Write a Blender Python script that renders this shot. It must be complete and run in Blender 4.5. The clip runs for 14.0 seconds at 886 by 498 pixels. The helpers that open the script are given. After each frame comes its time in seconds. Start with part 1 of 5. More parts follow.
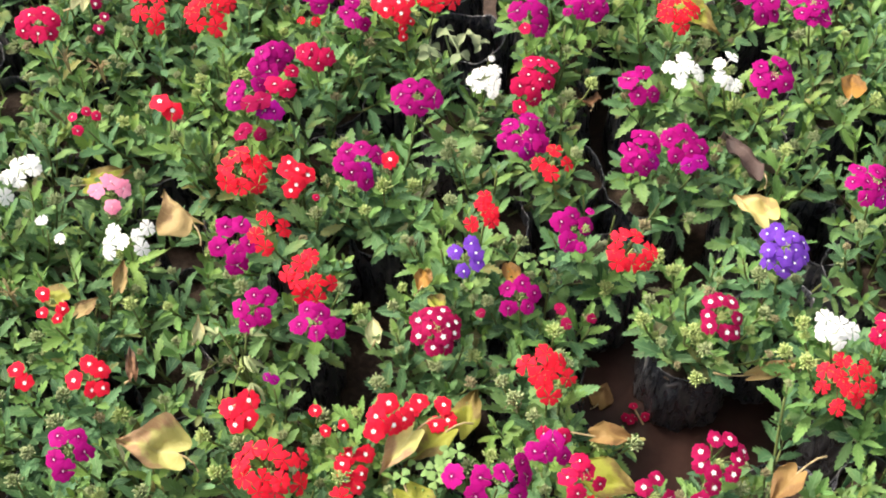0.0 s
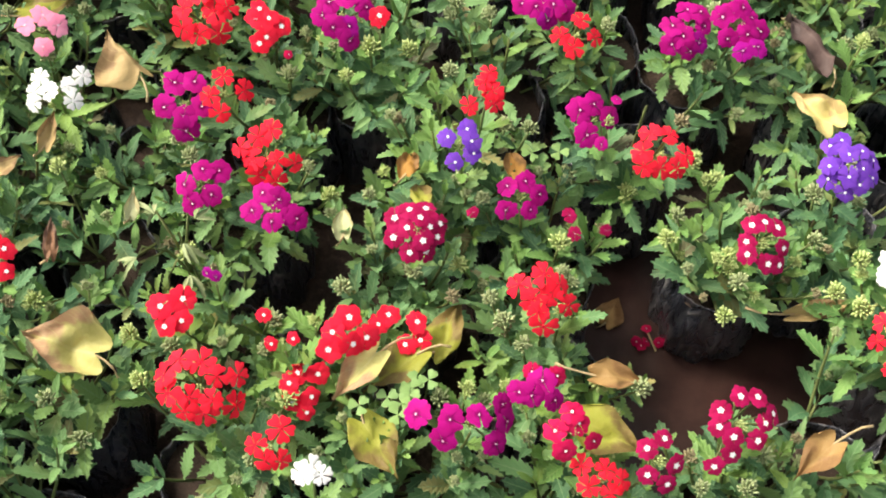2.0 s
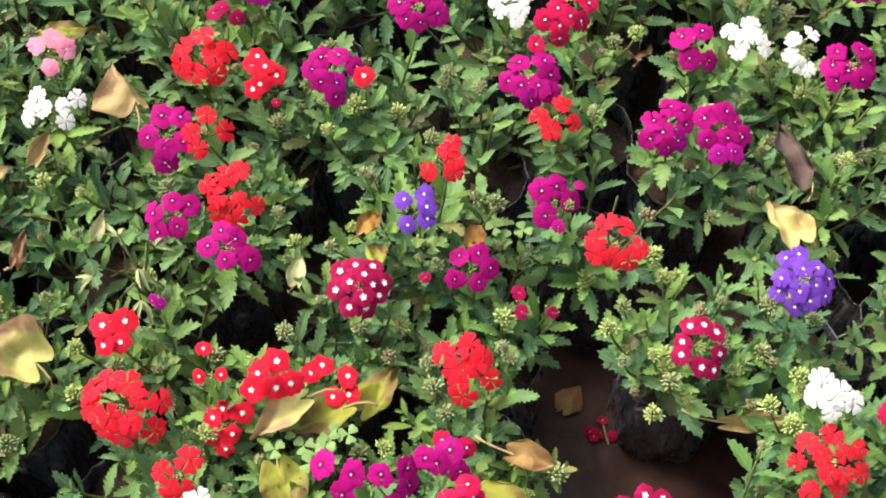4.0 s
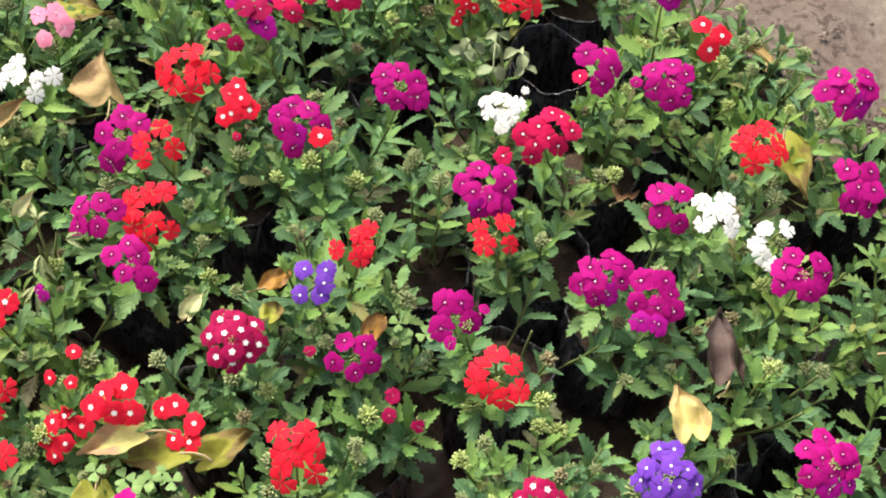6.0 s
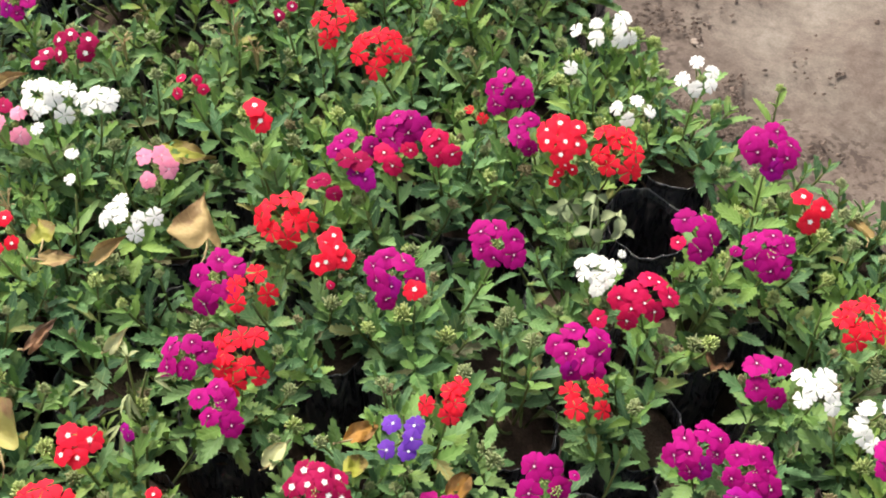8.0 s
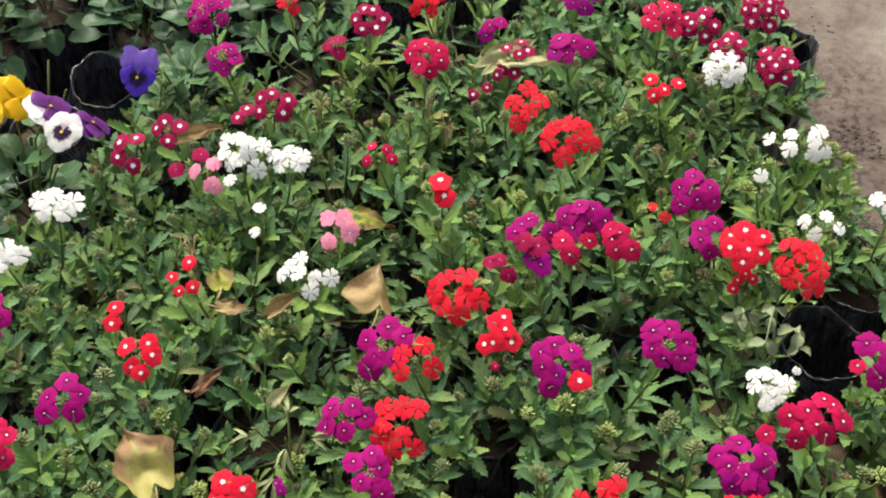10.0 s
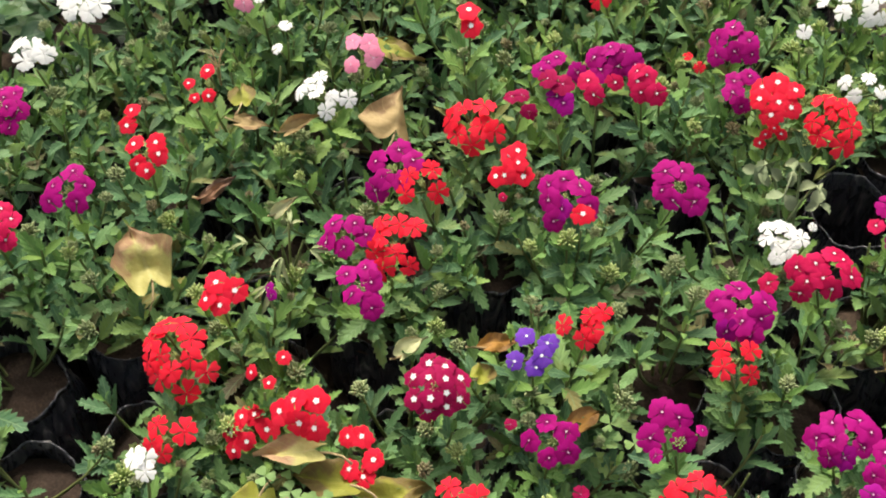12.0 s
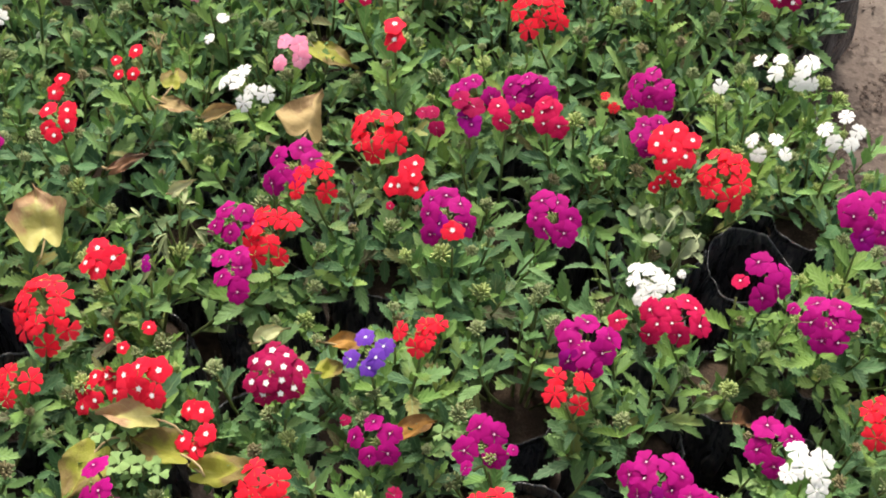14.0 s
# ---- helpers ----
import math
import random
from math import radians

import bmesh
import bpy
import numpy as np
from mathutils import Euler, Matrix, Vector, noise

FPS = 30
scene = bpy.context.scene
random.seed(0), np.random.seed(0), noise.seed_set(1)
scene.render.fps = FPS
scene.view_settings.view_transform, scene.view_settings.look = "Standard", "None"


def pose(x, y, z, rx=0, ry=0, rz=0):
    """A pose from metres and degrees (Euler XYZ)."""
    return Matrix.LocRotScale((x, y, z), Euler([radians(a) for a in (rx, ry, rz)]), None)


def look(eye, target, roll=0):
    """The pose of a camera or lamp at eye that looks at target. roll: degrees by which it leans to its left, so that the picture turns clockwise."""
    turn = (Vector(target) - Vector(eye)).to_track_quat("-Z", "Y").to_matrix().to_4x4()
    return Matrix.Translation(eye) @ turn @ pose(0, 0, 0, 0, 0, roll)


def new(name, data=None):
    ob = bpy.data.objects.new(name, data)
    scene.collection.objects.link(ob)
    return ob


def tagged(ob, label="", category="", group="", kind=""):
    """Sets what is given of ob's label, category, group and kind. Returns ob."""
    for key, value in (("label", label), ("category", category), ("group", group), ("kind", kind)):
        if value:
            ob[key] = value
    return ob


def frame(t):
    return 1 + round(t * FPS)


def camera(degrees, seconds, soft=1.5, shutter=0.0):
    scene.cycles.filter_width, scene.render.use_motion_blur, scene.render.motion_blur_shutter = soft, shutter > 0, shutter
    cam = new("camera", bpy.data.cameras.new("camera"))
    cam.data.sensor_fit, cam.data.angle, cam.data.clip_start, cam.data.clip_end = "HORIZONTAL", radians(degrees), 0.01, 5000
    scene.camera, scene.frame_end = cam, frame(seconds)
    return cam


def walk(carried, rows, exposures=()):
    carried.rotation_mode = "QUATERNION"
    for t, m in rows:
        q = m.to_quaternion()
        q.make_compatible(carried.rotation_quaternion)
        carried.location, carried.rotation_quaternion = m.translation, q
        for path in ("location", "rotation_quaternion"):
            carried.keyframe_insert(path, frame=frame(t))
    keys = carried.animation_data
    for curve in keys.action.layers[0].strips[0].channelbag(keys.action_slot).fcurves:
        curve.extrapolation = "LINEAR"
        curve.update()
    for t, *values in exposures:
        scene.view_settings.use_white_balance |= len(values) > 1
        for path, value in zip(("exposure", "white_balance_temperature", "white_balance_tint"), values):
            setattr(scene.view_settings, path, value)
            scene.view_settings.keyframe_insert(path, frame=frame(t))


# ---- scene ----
cam = camera(38.08, 14.0, soft=1.9)
PATH = [
    (0.0, (-0.2269, -0.5442, 1.2423), (-0.0060, -0.0335, 0.4113), -3.02),
    (0.5, (-0.2011, -0.4714, 1.1373), (-0.0065, 0.0354, 0.2975), -4.72),
    (1.0, (-0.1901, -0.4118, 1.0717), (-0.0187, 0.1040, 0.2324), -6.69),
    (1.5, (-0.1798, -0.4316, 1.0824), (-0.0339, 0.0404, 0.2129), -6.05),
    (2.0, (-0.1382, -0.4233, 1.0861), (0.0183, -0.0028, 0.1925), -0.93),
    (2.2, (-0.0816, -0.4275, 1.0761), (0.0660, 0.0113, 0.1897), -0.75),
    (4.3, (0.0163, -0.4774, 1.0886), (0.0839, 0.0238, 0.2259), -1.38),
    (4.5, (0.0542, -0.4576, 1.0808), (0.1183, 0.0432, 0.2176), 1.30),
    (5.0, (0.1332, -0.4322, 1.0755), (0.1422, 0.1106, 0.2356), 2.04),
    (5.5, (0.1732, -0.4466, 1.0720), (0.1461, 0.1111, 0.2423), 1.37),
    (6.0, (0.1716, -0.4357, 1.0874), (0.1461, 0.0957, 0.2406), 4.12),
    (6.5, (0.1719, -0.4420, 1.0949), (0.1526, 0.1448, 0.2853), 5.89),
    (7.0, (0.1755, -0.4515, 1.0842), (0.1449, 0.1594, 0.2931), 4.78),
    (7.5, (0.1703, -0.4359, 1.0735), (0.1404, 0.1382, 0.2553), 4.53),
    (8.0, (0.1501, -0.4297, 1.0778), (0.0565, 0.1907, 0.2991), 2.41),
    (8.2, (0.1463, -0.4295, 1.0803), (0.0128, 0.2020, 0.3165), 1.21),
    (10.3, (0.1309, -0.4340, 1.0713), (-0.1170, 0.1962, 0.3355), 0.77),
    (10.5, (0.1254, -0.4242, 1.0710), (-0.1321, 0.1724, 0.3108), -0.00),
    (11.0, (0.1202, -0.3956, 1.0503), (-0.1332, 0.2060, 0.2927), -0.58),
    (11.5, (0.1521, -0.4043, 1.0133), (-0.1052, 0.1783, 0.2424), -0.19),
    (12.0, (0.2236, -0.4458, 1.0152), (-0.0521, 0.1150, 0.2345), 0.33),
    (12.5, (0.2504, -0.4624, 1.0463), (0.0281, 0.1098, 0.2569), 3.49),
    (13.0, (0.2903, -0.4541, 1.0423), (0.0545, 0.1219, 0.2596), 3.18),
    (13.5, (0.3405, -0.4260, 1.0476), (0.0570, 0.1377, 0.2718), 3.71),
    (14.0, (0.3875, -0.3885, 1.0400), (0.0482, 0.1502, 0.2688), 3.40),
]
walk(cam, [(t, look(eye, target, roll)) for t, eye, target, roll in PATH],
     [(0.0, 1.15, 7000, 10), (2.2, 1.14, 7000, 10), (4.5, 1.11, 7000, 10), (8.0, 1.02, 7000, 10), (10.3, 0.66, 7000, 10), (11.0, 0.63, 7000, 10), (12.0, 0.80, 7050, 10), (14.0, 0.92, 7050, 10)])
# ---------------------------------------------------------------- light
world = bpy.data.worlds.new("world")
scene.world = world
world.use_nodes = True
wn, wl = world.node_tree.nodes, world.node_tree.links
sky = wn.new("ShaderNodeTexSky")
sky.sky_type = "NISHITA"
sky.sun_disc = False
SUN_UP, SUN_ROUND = 52.0, -40.0
sky.sun_elevation, sky.sun_rotation = radians(SUN_UP), radians(SUN_ROUND)
sky.dust_density = 6.0
haze = wn.new("ShaderNodeHueSaturation")  # a thin even cloud takes most of the blue out of the sky
haze.inputs["Saturation"].default_value = 0.55
wl.new(sky.outputs[0], haze.inputs["Color"])
wl.new(haze.outputs[0], wn["Background"].inputs[0])
wn["Background"].inputs[1].default_value = 0.12
sun = bpy.data.lights.new("sun", "SUN")
sun.energy, sun.angle, sun.color = 2.2, radians(20), (1.0, 0.96, 0.90)
sun_ob = new("sun", sun)
sx, sy = math.sin(radians(SUN_ROUND)), math.cos(radians(SUN_ROUND))
su = math.tan(radians(SUN_UP))
sun_ob.matrix_world = look((sx * 5, sy * 5, su * 5), (0, 0, 0))


# ---------------------------------------------------------------- materials
def material(name, rough=0.6, spec=0.4):
    m = bpy.data.materials.new(name)
    m.use_nodes = True
    nodes, links = m.node_tree.nodes, m.node_tree.links
    bsdf = nodes["Principled BSDF"]
    bsdf.inputs["Roughness"].default_value = rough
    bsdf.inputs["Specular IOR Level"].default_value = spec
    return m, nodes, links, bsdf


def noise_node(nodes, links, scale, detail=4.0, coords=None):
    n = nodes.new("ShaderNodeTexNoise")
    n.inputs["Scale"].default_value = scale
    n.inputs["Detail"].default_value = detail
    if coords is not None:
        links.new(coords, n.inputs["Vector"])
    return n


def ramp(nodes, links, value, stops):
    r = nodes.new("ShaderNodeValToRGB")
    el = r.color_ramp.elements
    while len(el) < len(stops):
        el.new(0.5)
    for e, (p, c) in zip(el, stops):
        e.position, e.color = p, (*c, 1)
    links.new(value, r.inputs[0])
    return r.outputs[0]


def maths(nodes, links, op, a, b=None):
    n = nodes.new("ShaderNodeMath")
    n.operation = op
    for k, v in enumerate((a, b)):
        if v is None:
            continue
        if isinstance(v, (int, float)):
            n.inputs[k].default_value = v
        else:
            links.new(v, n.inputs[k])
    return n.outputs[0]


def mixed(nodes, links, fac, a, b, mode="MIX"):
    n = nodes.new("ShaderNodeMix")
    n.data_type, n.blend_type = "RGBA", mode
    for sock, v in ((n.inputs[0], fac), (n.inputs[6], a), (n.inputs[7], b)):
        if isinstance(v, (int, float)):
            sock.default_value = v
        elif isinstance(v, tuple):
            sock.default_value = (*v, 1)
        else:
            links.new(v, sock)
    return n.outputs[2]


def bumped(nodes, links, bsdf, height, strength, distance):
    b = nodes.new("ShaderNodeBump")
    b.inputs["Strength"].default_value = strength
    b.inputs["Distance"].default_value = distance
    links.new(height, b.inputs["Height"])
    links.new(b.outputs[0], bsdf.inputs["Normal"])


def piece_random(nodes, links):
    """A number from 0 to 1 that differs from leaf to leaf, single or joined."""
    ob = nodes.new("ShaderNodeObjectInfo")
    geo = nodes.new("ShaderNodeNewGeometry")
    return maths(nodes, links, "FRACT", maths(nodes, links, "ADD", ob.outputs["Random"], geo.outputs["Random Per Island"]))


def let_through(m, nodes, links, bsdf, colour, share):
    """Thin plant tissue: part of the light comes through."""
    tr = nodes.new("ShaderNodeBsdfTranslucent")
    mix = nodes.new("ShaderNodeMixShader")
    mix.inputs[0].default_value = share
    if isinstance(colour, tuple):
        tr.inputs[0].default_value = (*colour, 1)
    else:
        links.new(colour, tr.inputs[0])
    links.new(bsdf.outputs[0], mix.inputs[1])
    links.new(tr.outputs[0], mix.inputs[2])
    links.new(mix.outputs[0], nodes["Material Output"].inputs[0])


def leaf_material(name, stops, vein, rough=0.58, share=0.20, ribs=6.0):
    """A matt wrinkled leaf: sunken slanting veins, a pale midrib and a pale downy rim, blotched and here and there bronzed."""
    m, nodes, links, bsdf = material(name, rough, 0.30)
    rnd = piece_random(nodes, links)
    base = ramp(nodes, links, rnd, stops)
    info = nodes.new("ShaderNodeObjectInfo")
    base = mixed(nodes, links, info.outputs["Random"], mixed(nodes, links, 1.0, base, (0.82, 0.97, 1.12), "MULTIPLY"), mixed(nodes, links, 1.0, base, (1.20, 1.06, 0.84), "MULTIPLY"))
    uv = nodes.new("ShaderNodeUVMap")
    sep = nodes.new("ShaderNodeSeparateXYZ")
    links.new(uv.outputs[0], sep.inputs[0])
    side = maths(nodes, links, "ABSOLUTE", maths(nodes, links, "SUBTRACT", sep.outputs[1], 0.5))
    slant = maths(nodes, links, "SUBTRACT", maths(nodes, links, "MULTIPLY", sep.outputs[0], ribs), maths(nodes, links, "MULTIPLY", side, 2.6))
    saw = maths(nodes, links, "ABSOLUTE", maths(nodes, links, "SUBTRACT", maths(nodes, links, "FRACT", slant), 0.5))
    rib = maths(nodes, links, "MULTIPLY", maths(nodes, links, "GREATER_THAN", saw, 0.43), 0.20)
    mid = maths(nodes, links, "LESS_THAN", side, 0.040)
    rim = nodes.new("ShaderNodeMapRange")
    rim.inputs["From Min"].default_value, rim.inputs["From Max"].default_value, rim.inputs["To Max"].default_value = 0.36, 0.50, 0.75
    links.new(side, rim.inputs["Value"])
    lines = maths(nodes, links, "MAXIMUM", maths(nodes, links, "MAXIMUM", rib, mid), rim.outputs[0])
    geo = nodes.new("ShaderNodeNewGeometry")
    blotch = noise_node(nodes, links, 110.0, 3.0, geo.outputs["Position"])
    col = mixed(nodes, links, maths(nodes, links, "MULTIPLY", blotch.outputs[0], 0.40), base, vein)
    col = mixed(nodes, links, maths(nodes, links, "MULTIPLY", lines, 0.55), col, vein)
    patch = noise_node(nodes, links, 26.0, 2.0, geo.outputs["Position"])
    bronze = nodes.new("ShaderNodeMapRange")
    bronze.inputs["From Min"].default_value, bronze.inputs["From Max"].default_value, bronze.inputs["To Max"].default_value = 0.60, 0.74, 0.55
    links.new(patch.outputs[0], bronze.inputs["Value"])
    col = mixed(nodes, links, bronze.outputs[0], col, mixed(nodes, links, 1.0, col, (1.45, 0.86, 0.70), "MULTIPLY"))
    grain = noise_node(nodes, links, 800.0, 2.0, geo.outputs["Position"])
    links.new(col, bsdf.inputs["Base Color"])
    height = maths(nodes, links, "ADD", maths(nodes, links, "MULTIPLY", saw, -1.6), maths(nodes, links, "MULTIPLY", grain.outputs[0], 0.6))
    bumped(nodes, links, bsdf, height, 0.38, 0.0011)
    let_through(m, nodes, links, bsdf, col, share)
    return m


LEAF = leaf_material("verbena_leaf", [(0.0, (0.028, 0.096, 0.050)), (0.22, (0.055, 0.160, 0.073)), (0.50, (0.098, 0.230, 0.086)),
                                      (0.80, (0.152, 0.292, 0.089)), (0.955, (0.206, 0.335, 0.097)), (0.97, (0.29, 0.26, 0.080)), (0.99, (0.13, 0.09, 0.055))], (0.204, 0.328, 0.156), share=0.16)
YOUNG = leaf_material("young_leaf", [(0.0, (0.094, 0.228, 0.053)), (0.5, (0.145, 0.298, 0.065)), (1.0, (0.198, 0.346, 0.081))], (0.248, 0.380, 0.137))
PANSY_LEAF = leaf_material("pansy_leaf", [(0.0, (0.013, 0.056, 0.025)), (0.5, (0.031, 0.104, 0.040)), (1.0, (0.074, 0.178, 0.054))], (0.095, 0.185, 0.090), 0.42, 0.10, 4.0)


def dry_material(name, main, edge, vein, amount):
    m, nodes, links, bsdf = material(name, 0.62, 0.3)
    uv = nodes.new("ShaderNodeUVMap")
    sep = nodes.new("ShaderNodeSeparateXYZ")
    links.new(uv.outputs[0], sep.inputs[0])
    side = maths(nodes, links, "ABSOLUTE", maths(nodes, links, "SUBTRACT", sep.outputs[1], 0.5))
    geo = nodes.new("ShaderNodeNewGeometry")
    n1 = noise_node(nodes, links, 55.0, 5.0, geo.outputs["Position"])
    n2 = noise_node(nodes, links, 260.0, 4.0, geo.outputs["Position"])
    worn = maths(nodes, links, "ADD", maths(nodes, links, "MULTIPLY", n1.outputs[0], 1.2), maths(nodes, links, "MULTIPLY", side, 1.0))
    worn = maths(nodes, links, "ADD", worn, maths(nodes, links, "SUBTRACT", maths(nodes, links, "MULTIPLY", sep.outputs[0], 0.75), 0.30))
    patch = ramp(nodes, links, worn, [(0.0, (0, 0, 0)), (1.05 - amount, (0, 0, 0)), (1.25 - amount, (1, 1, 1))])
    col = mixed(nodes, links, patch, main, edge)
    col = mixed(nodes, links, maths(nodes, links, "MULTIPLY", n2.outputs[0], 0.45), col, vein)
    slant = maths(nodes, links, "SUBTRACT", maths(nodes, links, "MULTIPLY", sep.outputs[0], 6.0), maths(nodes, links, "MULTIPLY", side, 4.0))
    saw = maths(nodes, links, "ABSOLUTE", maths(nodes, links, "SUBTRACT", maths(nodes, links, "FRACT", slant), 0.5))
    lines = maths(nodes, links, "MAXIMUM", maths(nodes, links, "MULTIPLY", maths(nodes, links, "GREATER_THAN", saw, 0.455), 0.5), maths(nodes, links, "LESS_THAN", side, 0.022))
    col = mixed(nodes, links, maths(nodes, links, "MULTIPLY", lines, 0.5), col, vein)
    links.new(col, bsdf.inputs["Base Color"])
    bumped(nodes, links, bsdf, maths(nodes, links, "ADD", n1.outputs[0], maths(nodes, links, "MULTIPLY", n2.outputs[0], 0.4)), 0.6, 0.003)
    let_through(m, nodes, links, bsdf, col, 0.15)
    return m


DRY = {
    "tan": dry_material("dry_tan_leaf", (0.42, 0.30, 0.13), (0.20, 0.11, 0.05), (0.50, 0.38, 0.18), 0.15),
    "yellow": dry_material("dry_yellow_leaf", (0.41, 0.385, 0.125), (0.33, 0.16, 0.10), (0.50, 0.47, 0.21), 0.30),
    "lemon": dry_material("dry_lemon_leaf", (0.56, 0.46, 0.16), (0.42, 0.28, 0.12), (0.64, 0.56, 0.27), 0.10),
    "olive": dry_material("dry_olive_leaf", (0.26, 0.275, 0.032), (0.15, 0.085, 0.035), (0.31, 0.31, 0.06), 0.27),
    "rust": dry_material("dry_rust_leaf", (0.32, 0.19, 0.065), (0.20, 0.10, 0.04), (0.38, 0.25, 0.10), 0.3),
    "brown": dry_material("dry_brown_leaf", (0.24, 0.12, 0.060), (0.09, 0.05, 0.035), (0.26, 0.15, 0.09), 0.3),
    "umber": dry_material("dry_dark_leaf", (0.080, 0.050, 0.043), (0.04, 0.026, 0.024), (0.125, 0.085, 0.074), 0.25),
    "orange": dry_material("dry_orange_leaf", (0.33, 0.16, 0.03), (0.16, 0.08, 0.03), (0.40, 0.22, 0.06), 0.3),
    "pale": dry_material("dry_pale_leaf", (0.47, 0.49, 0.25), (0.35, 0.30, 0.14), (0.56, 0.56, 0.34), 0.1),
}


def petal_material(name, deep, light, share=0.18, throat_share=1.0):
    m, nodes, links, bsdf = material(name, 0.65, 0.08)
    rnd = piece_random(nodes, links)
    geo = nodes.new("ShaderNodeNewGeometry")
    n = noise_node(nodes, links, 160.0, 3.0, geo.outputs["Position"])
    fac = maths(nodes, links, "ADD", maths(nodes, links, "MULTIPLY", rnd, 0.6), maths(nodes, links, "MULTIPLY", n.outputs[0], 0.4))
    col = mixed(nodes, links, fac, deep, light)
    uv = nodes.new("ShaderNodeUVMap")
    sep = nodes.new("ShaderNodeSeparateXYZ")
    links.new(uv.outputs[0], sep.inputs[0])
    throat = ramp(nodes, links, sep.outputs[0], [(0.12, (throat_share,) * 3), (0.50, (1.0, 1.0, 1.0))])
    col = mixed(nodes, links, 1.0, col, throat, "MULTIPLY")
    links.new(col, bsdf.inputs["Base Color"])
    fine = noise_node(nodes, links, 900.0, 2.0, geo.outputs["Position"])
    bumped(nodes, links, bsdf, fine.outputs[0], 0.2, 0.0005)
    let_through(m, nodes, links, bsdf, col, share)
    return m


PETAL = {
    "magenta": petal_material("magenta_petal", (0.30, 0.003, 0.125), (0.44, 0.007, 0.210), 0.18, 0.40),
    "purple": petal_material("purple_petal", (0.26, 0.003, 0.15), (0.38, 0.006, 0.26), 0.18, 0.4),
    "scarlet": petal_material("scarlet_petal", (0.88, 0.016, 0.040), (0.96, 0.036, 0.070), 0.36, 0.9),
    "red": petal_material("red_petal", (0.80, 0.012, 0.040), (0.92, 0.032, 0.075), 0.34, 0.85),
    "rose": petal_material("rose_petal", (0.42, 0.006, 0.050), (0.62, 0.014, 0.10), 0.18, 0.5),
    "crimson": petal_material("crimson_petal", (0.24, 0.004, 0.040), (0.42, 0.010, 0.095)),
    "white": petal_material("white_petal", (0.86, 0.87, 0.83), (0.92, 0.92, 0.90)),
    "violet": petal_material("violet_petal", (0.105, 0.028, 0.34), (0.205, 0.070, 0.50), 0.18, 1.0),
    "pink": petal_material("pink_petal", (0.76, 0.19, 0.33), (0.86, 0.36, 0.50)),
}
EYE_WHITE = petal_material("white_eye", (0.82, 0.80, 0.78), (0.88, 0.86, 0.86), 0.05)
EYE_PALE = petal_material("pale_eye", (0.62, 0.34, 0.50), (0.80, 0.62, 0.70), 0.05)
EYE_DARK = petal_material("dark_eye", (0.16, 0.004, 0.05), (0.24, 0.006, 0.07), 0.05)


def green_material(name, a, b, rough=0.6):
    m, nodes, links, bsdf = material(name, rough, 0.3)
    rnd = piece_random(nodes, links)
    geo = nodes.new("ShaderNodeNewGeometry")
    n = noise_node(nodes, links, 240.0, 3.0, geo.outputs["Position"])
    col = mixed(nodes, links, maths(nodes, links, "ADD", maths(nodes, links, "MULTIPLY", rnd, 0.6), maths(nodes, links, "MULTIPLY", n.outputs[0], 0.4)), a, b)
    links.new(col, bsdf.inputs["Base Color"])
    bumped(nodes, links, bsdf, n.outputs[0], 0.3, 0.001)
    return m


STEM = green_material("stem_green", (0.07, 0.11, 0.035), (0.16, 0.18, 0.06))
BUD = green_material("bud_green", (0.27, 0.37, 0.11), (0.46, 0.53, 0.22))
BUD_SAGE = green_material("downy_bud", (0.19, 0.255, 0.105), (0.36, 0.40, 0.21))
BUD_TAN = green_material("spent_bud", (0.17, 0.17, 0.085), (0.34, 0.28, 0.16))
WILTED = green_material("wilted_leaf", (0.17, 0.23, 0.115), (0.32, 0.36, 0.205), 0.7)
STRAW = green_material("straw", (0.34, 0.24, 0.12), (0.50, 0.40, 0.22))
STONE = green_material("stone", (0.25, 0.205, 0.175), (0.40, 0.335, 0.290), 0.85)


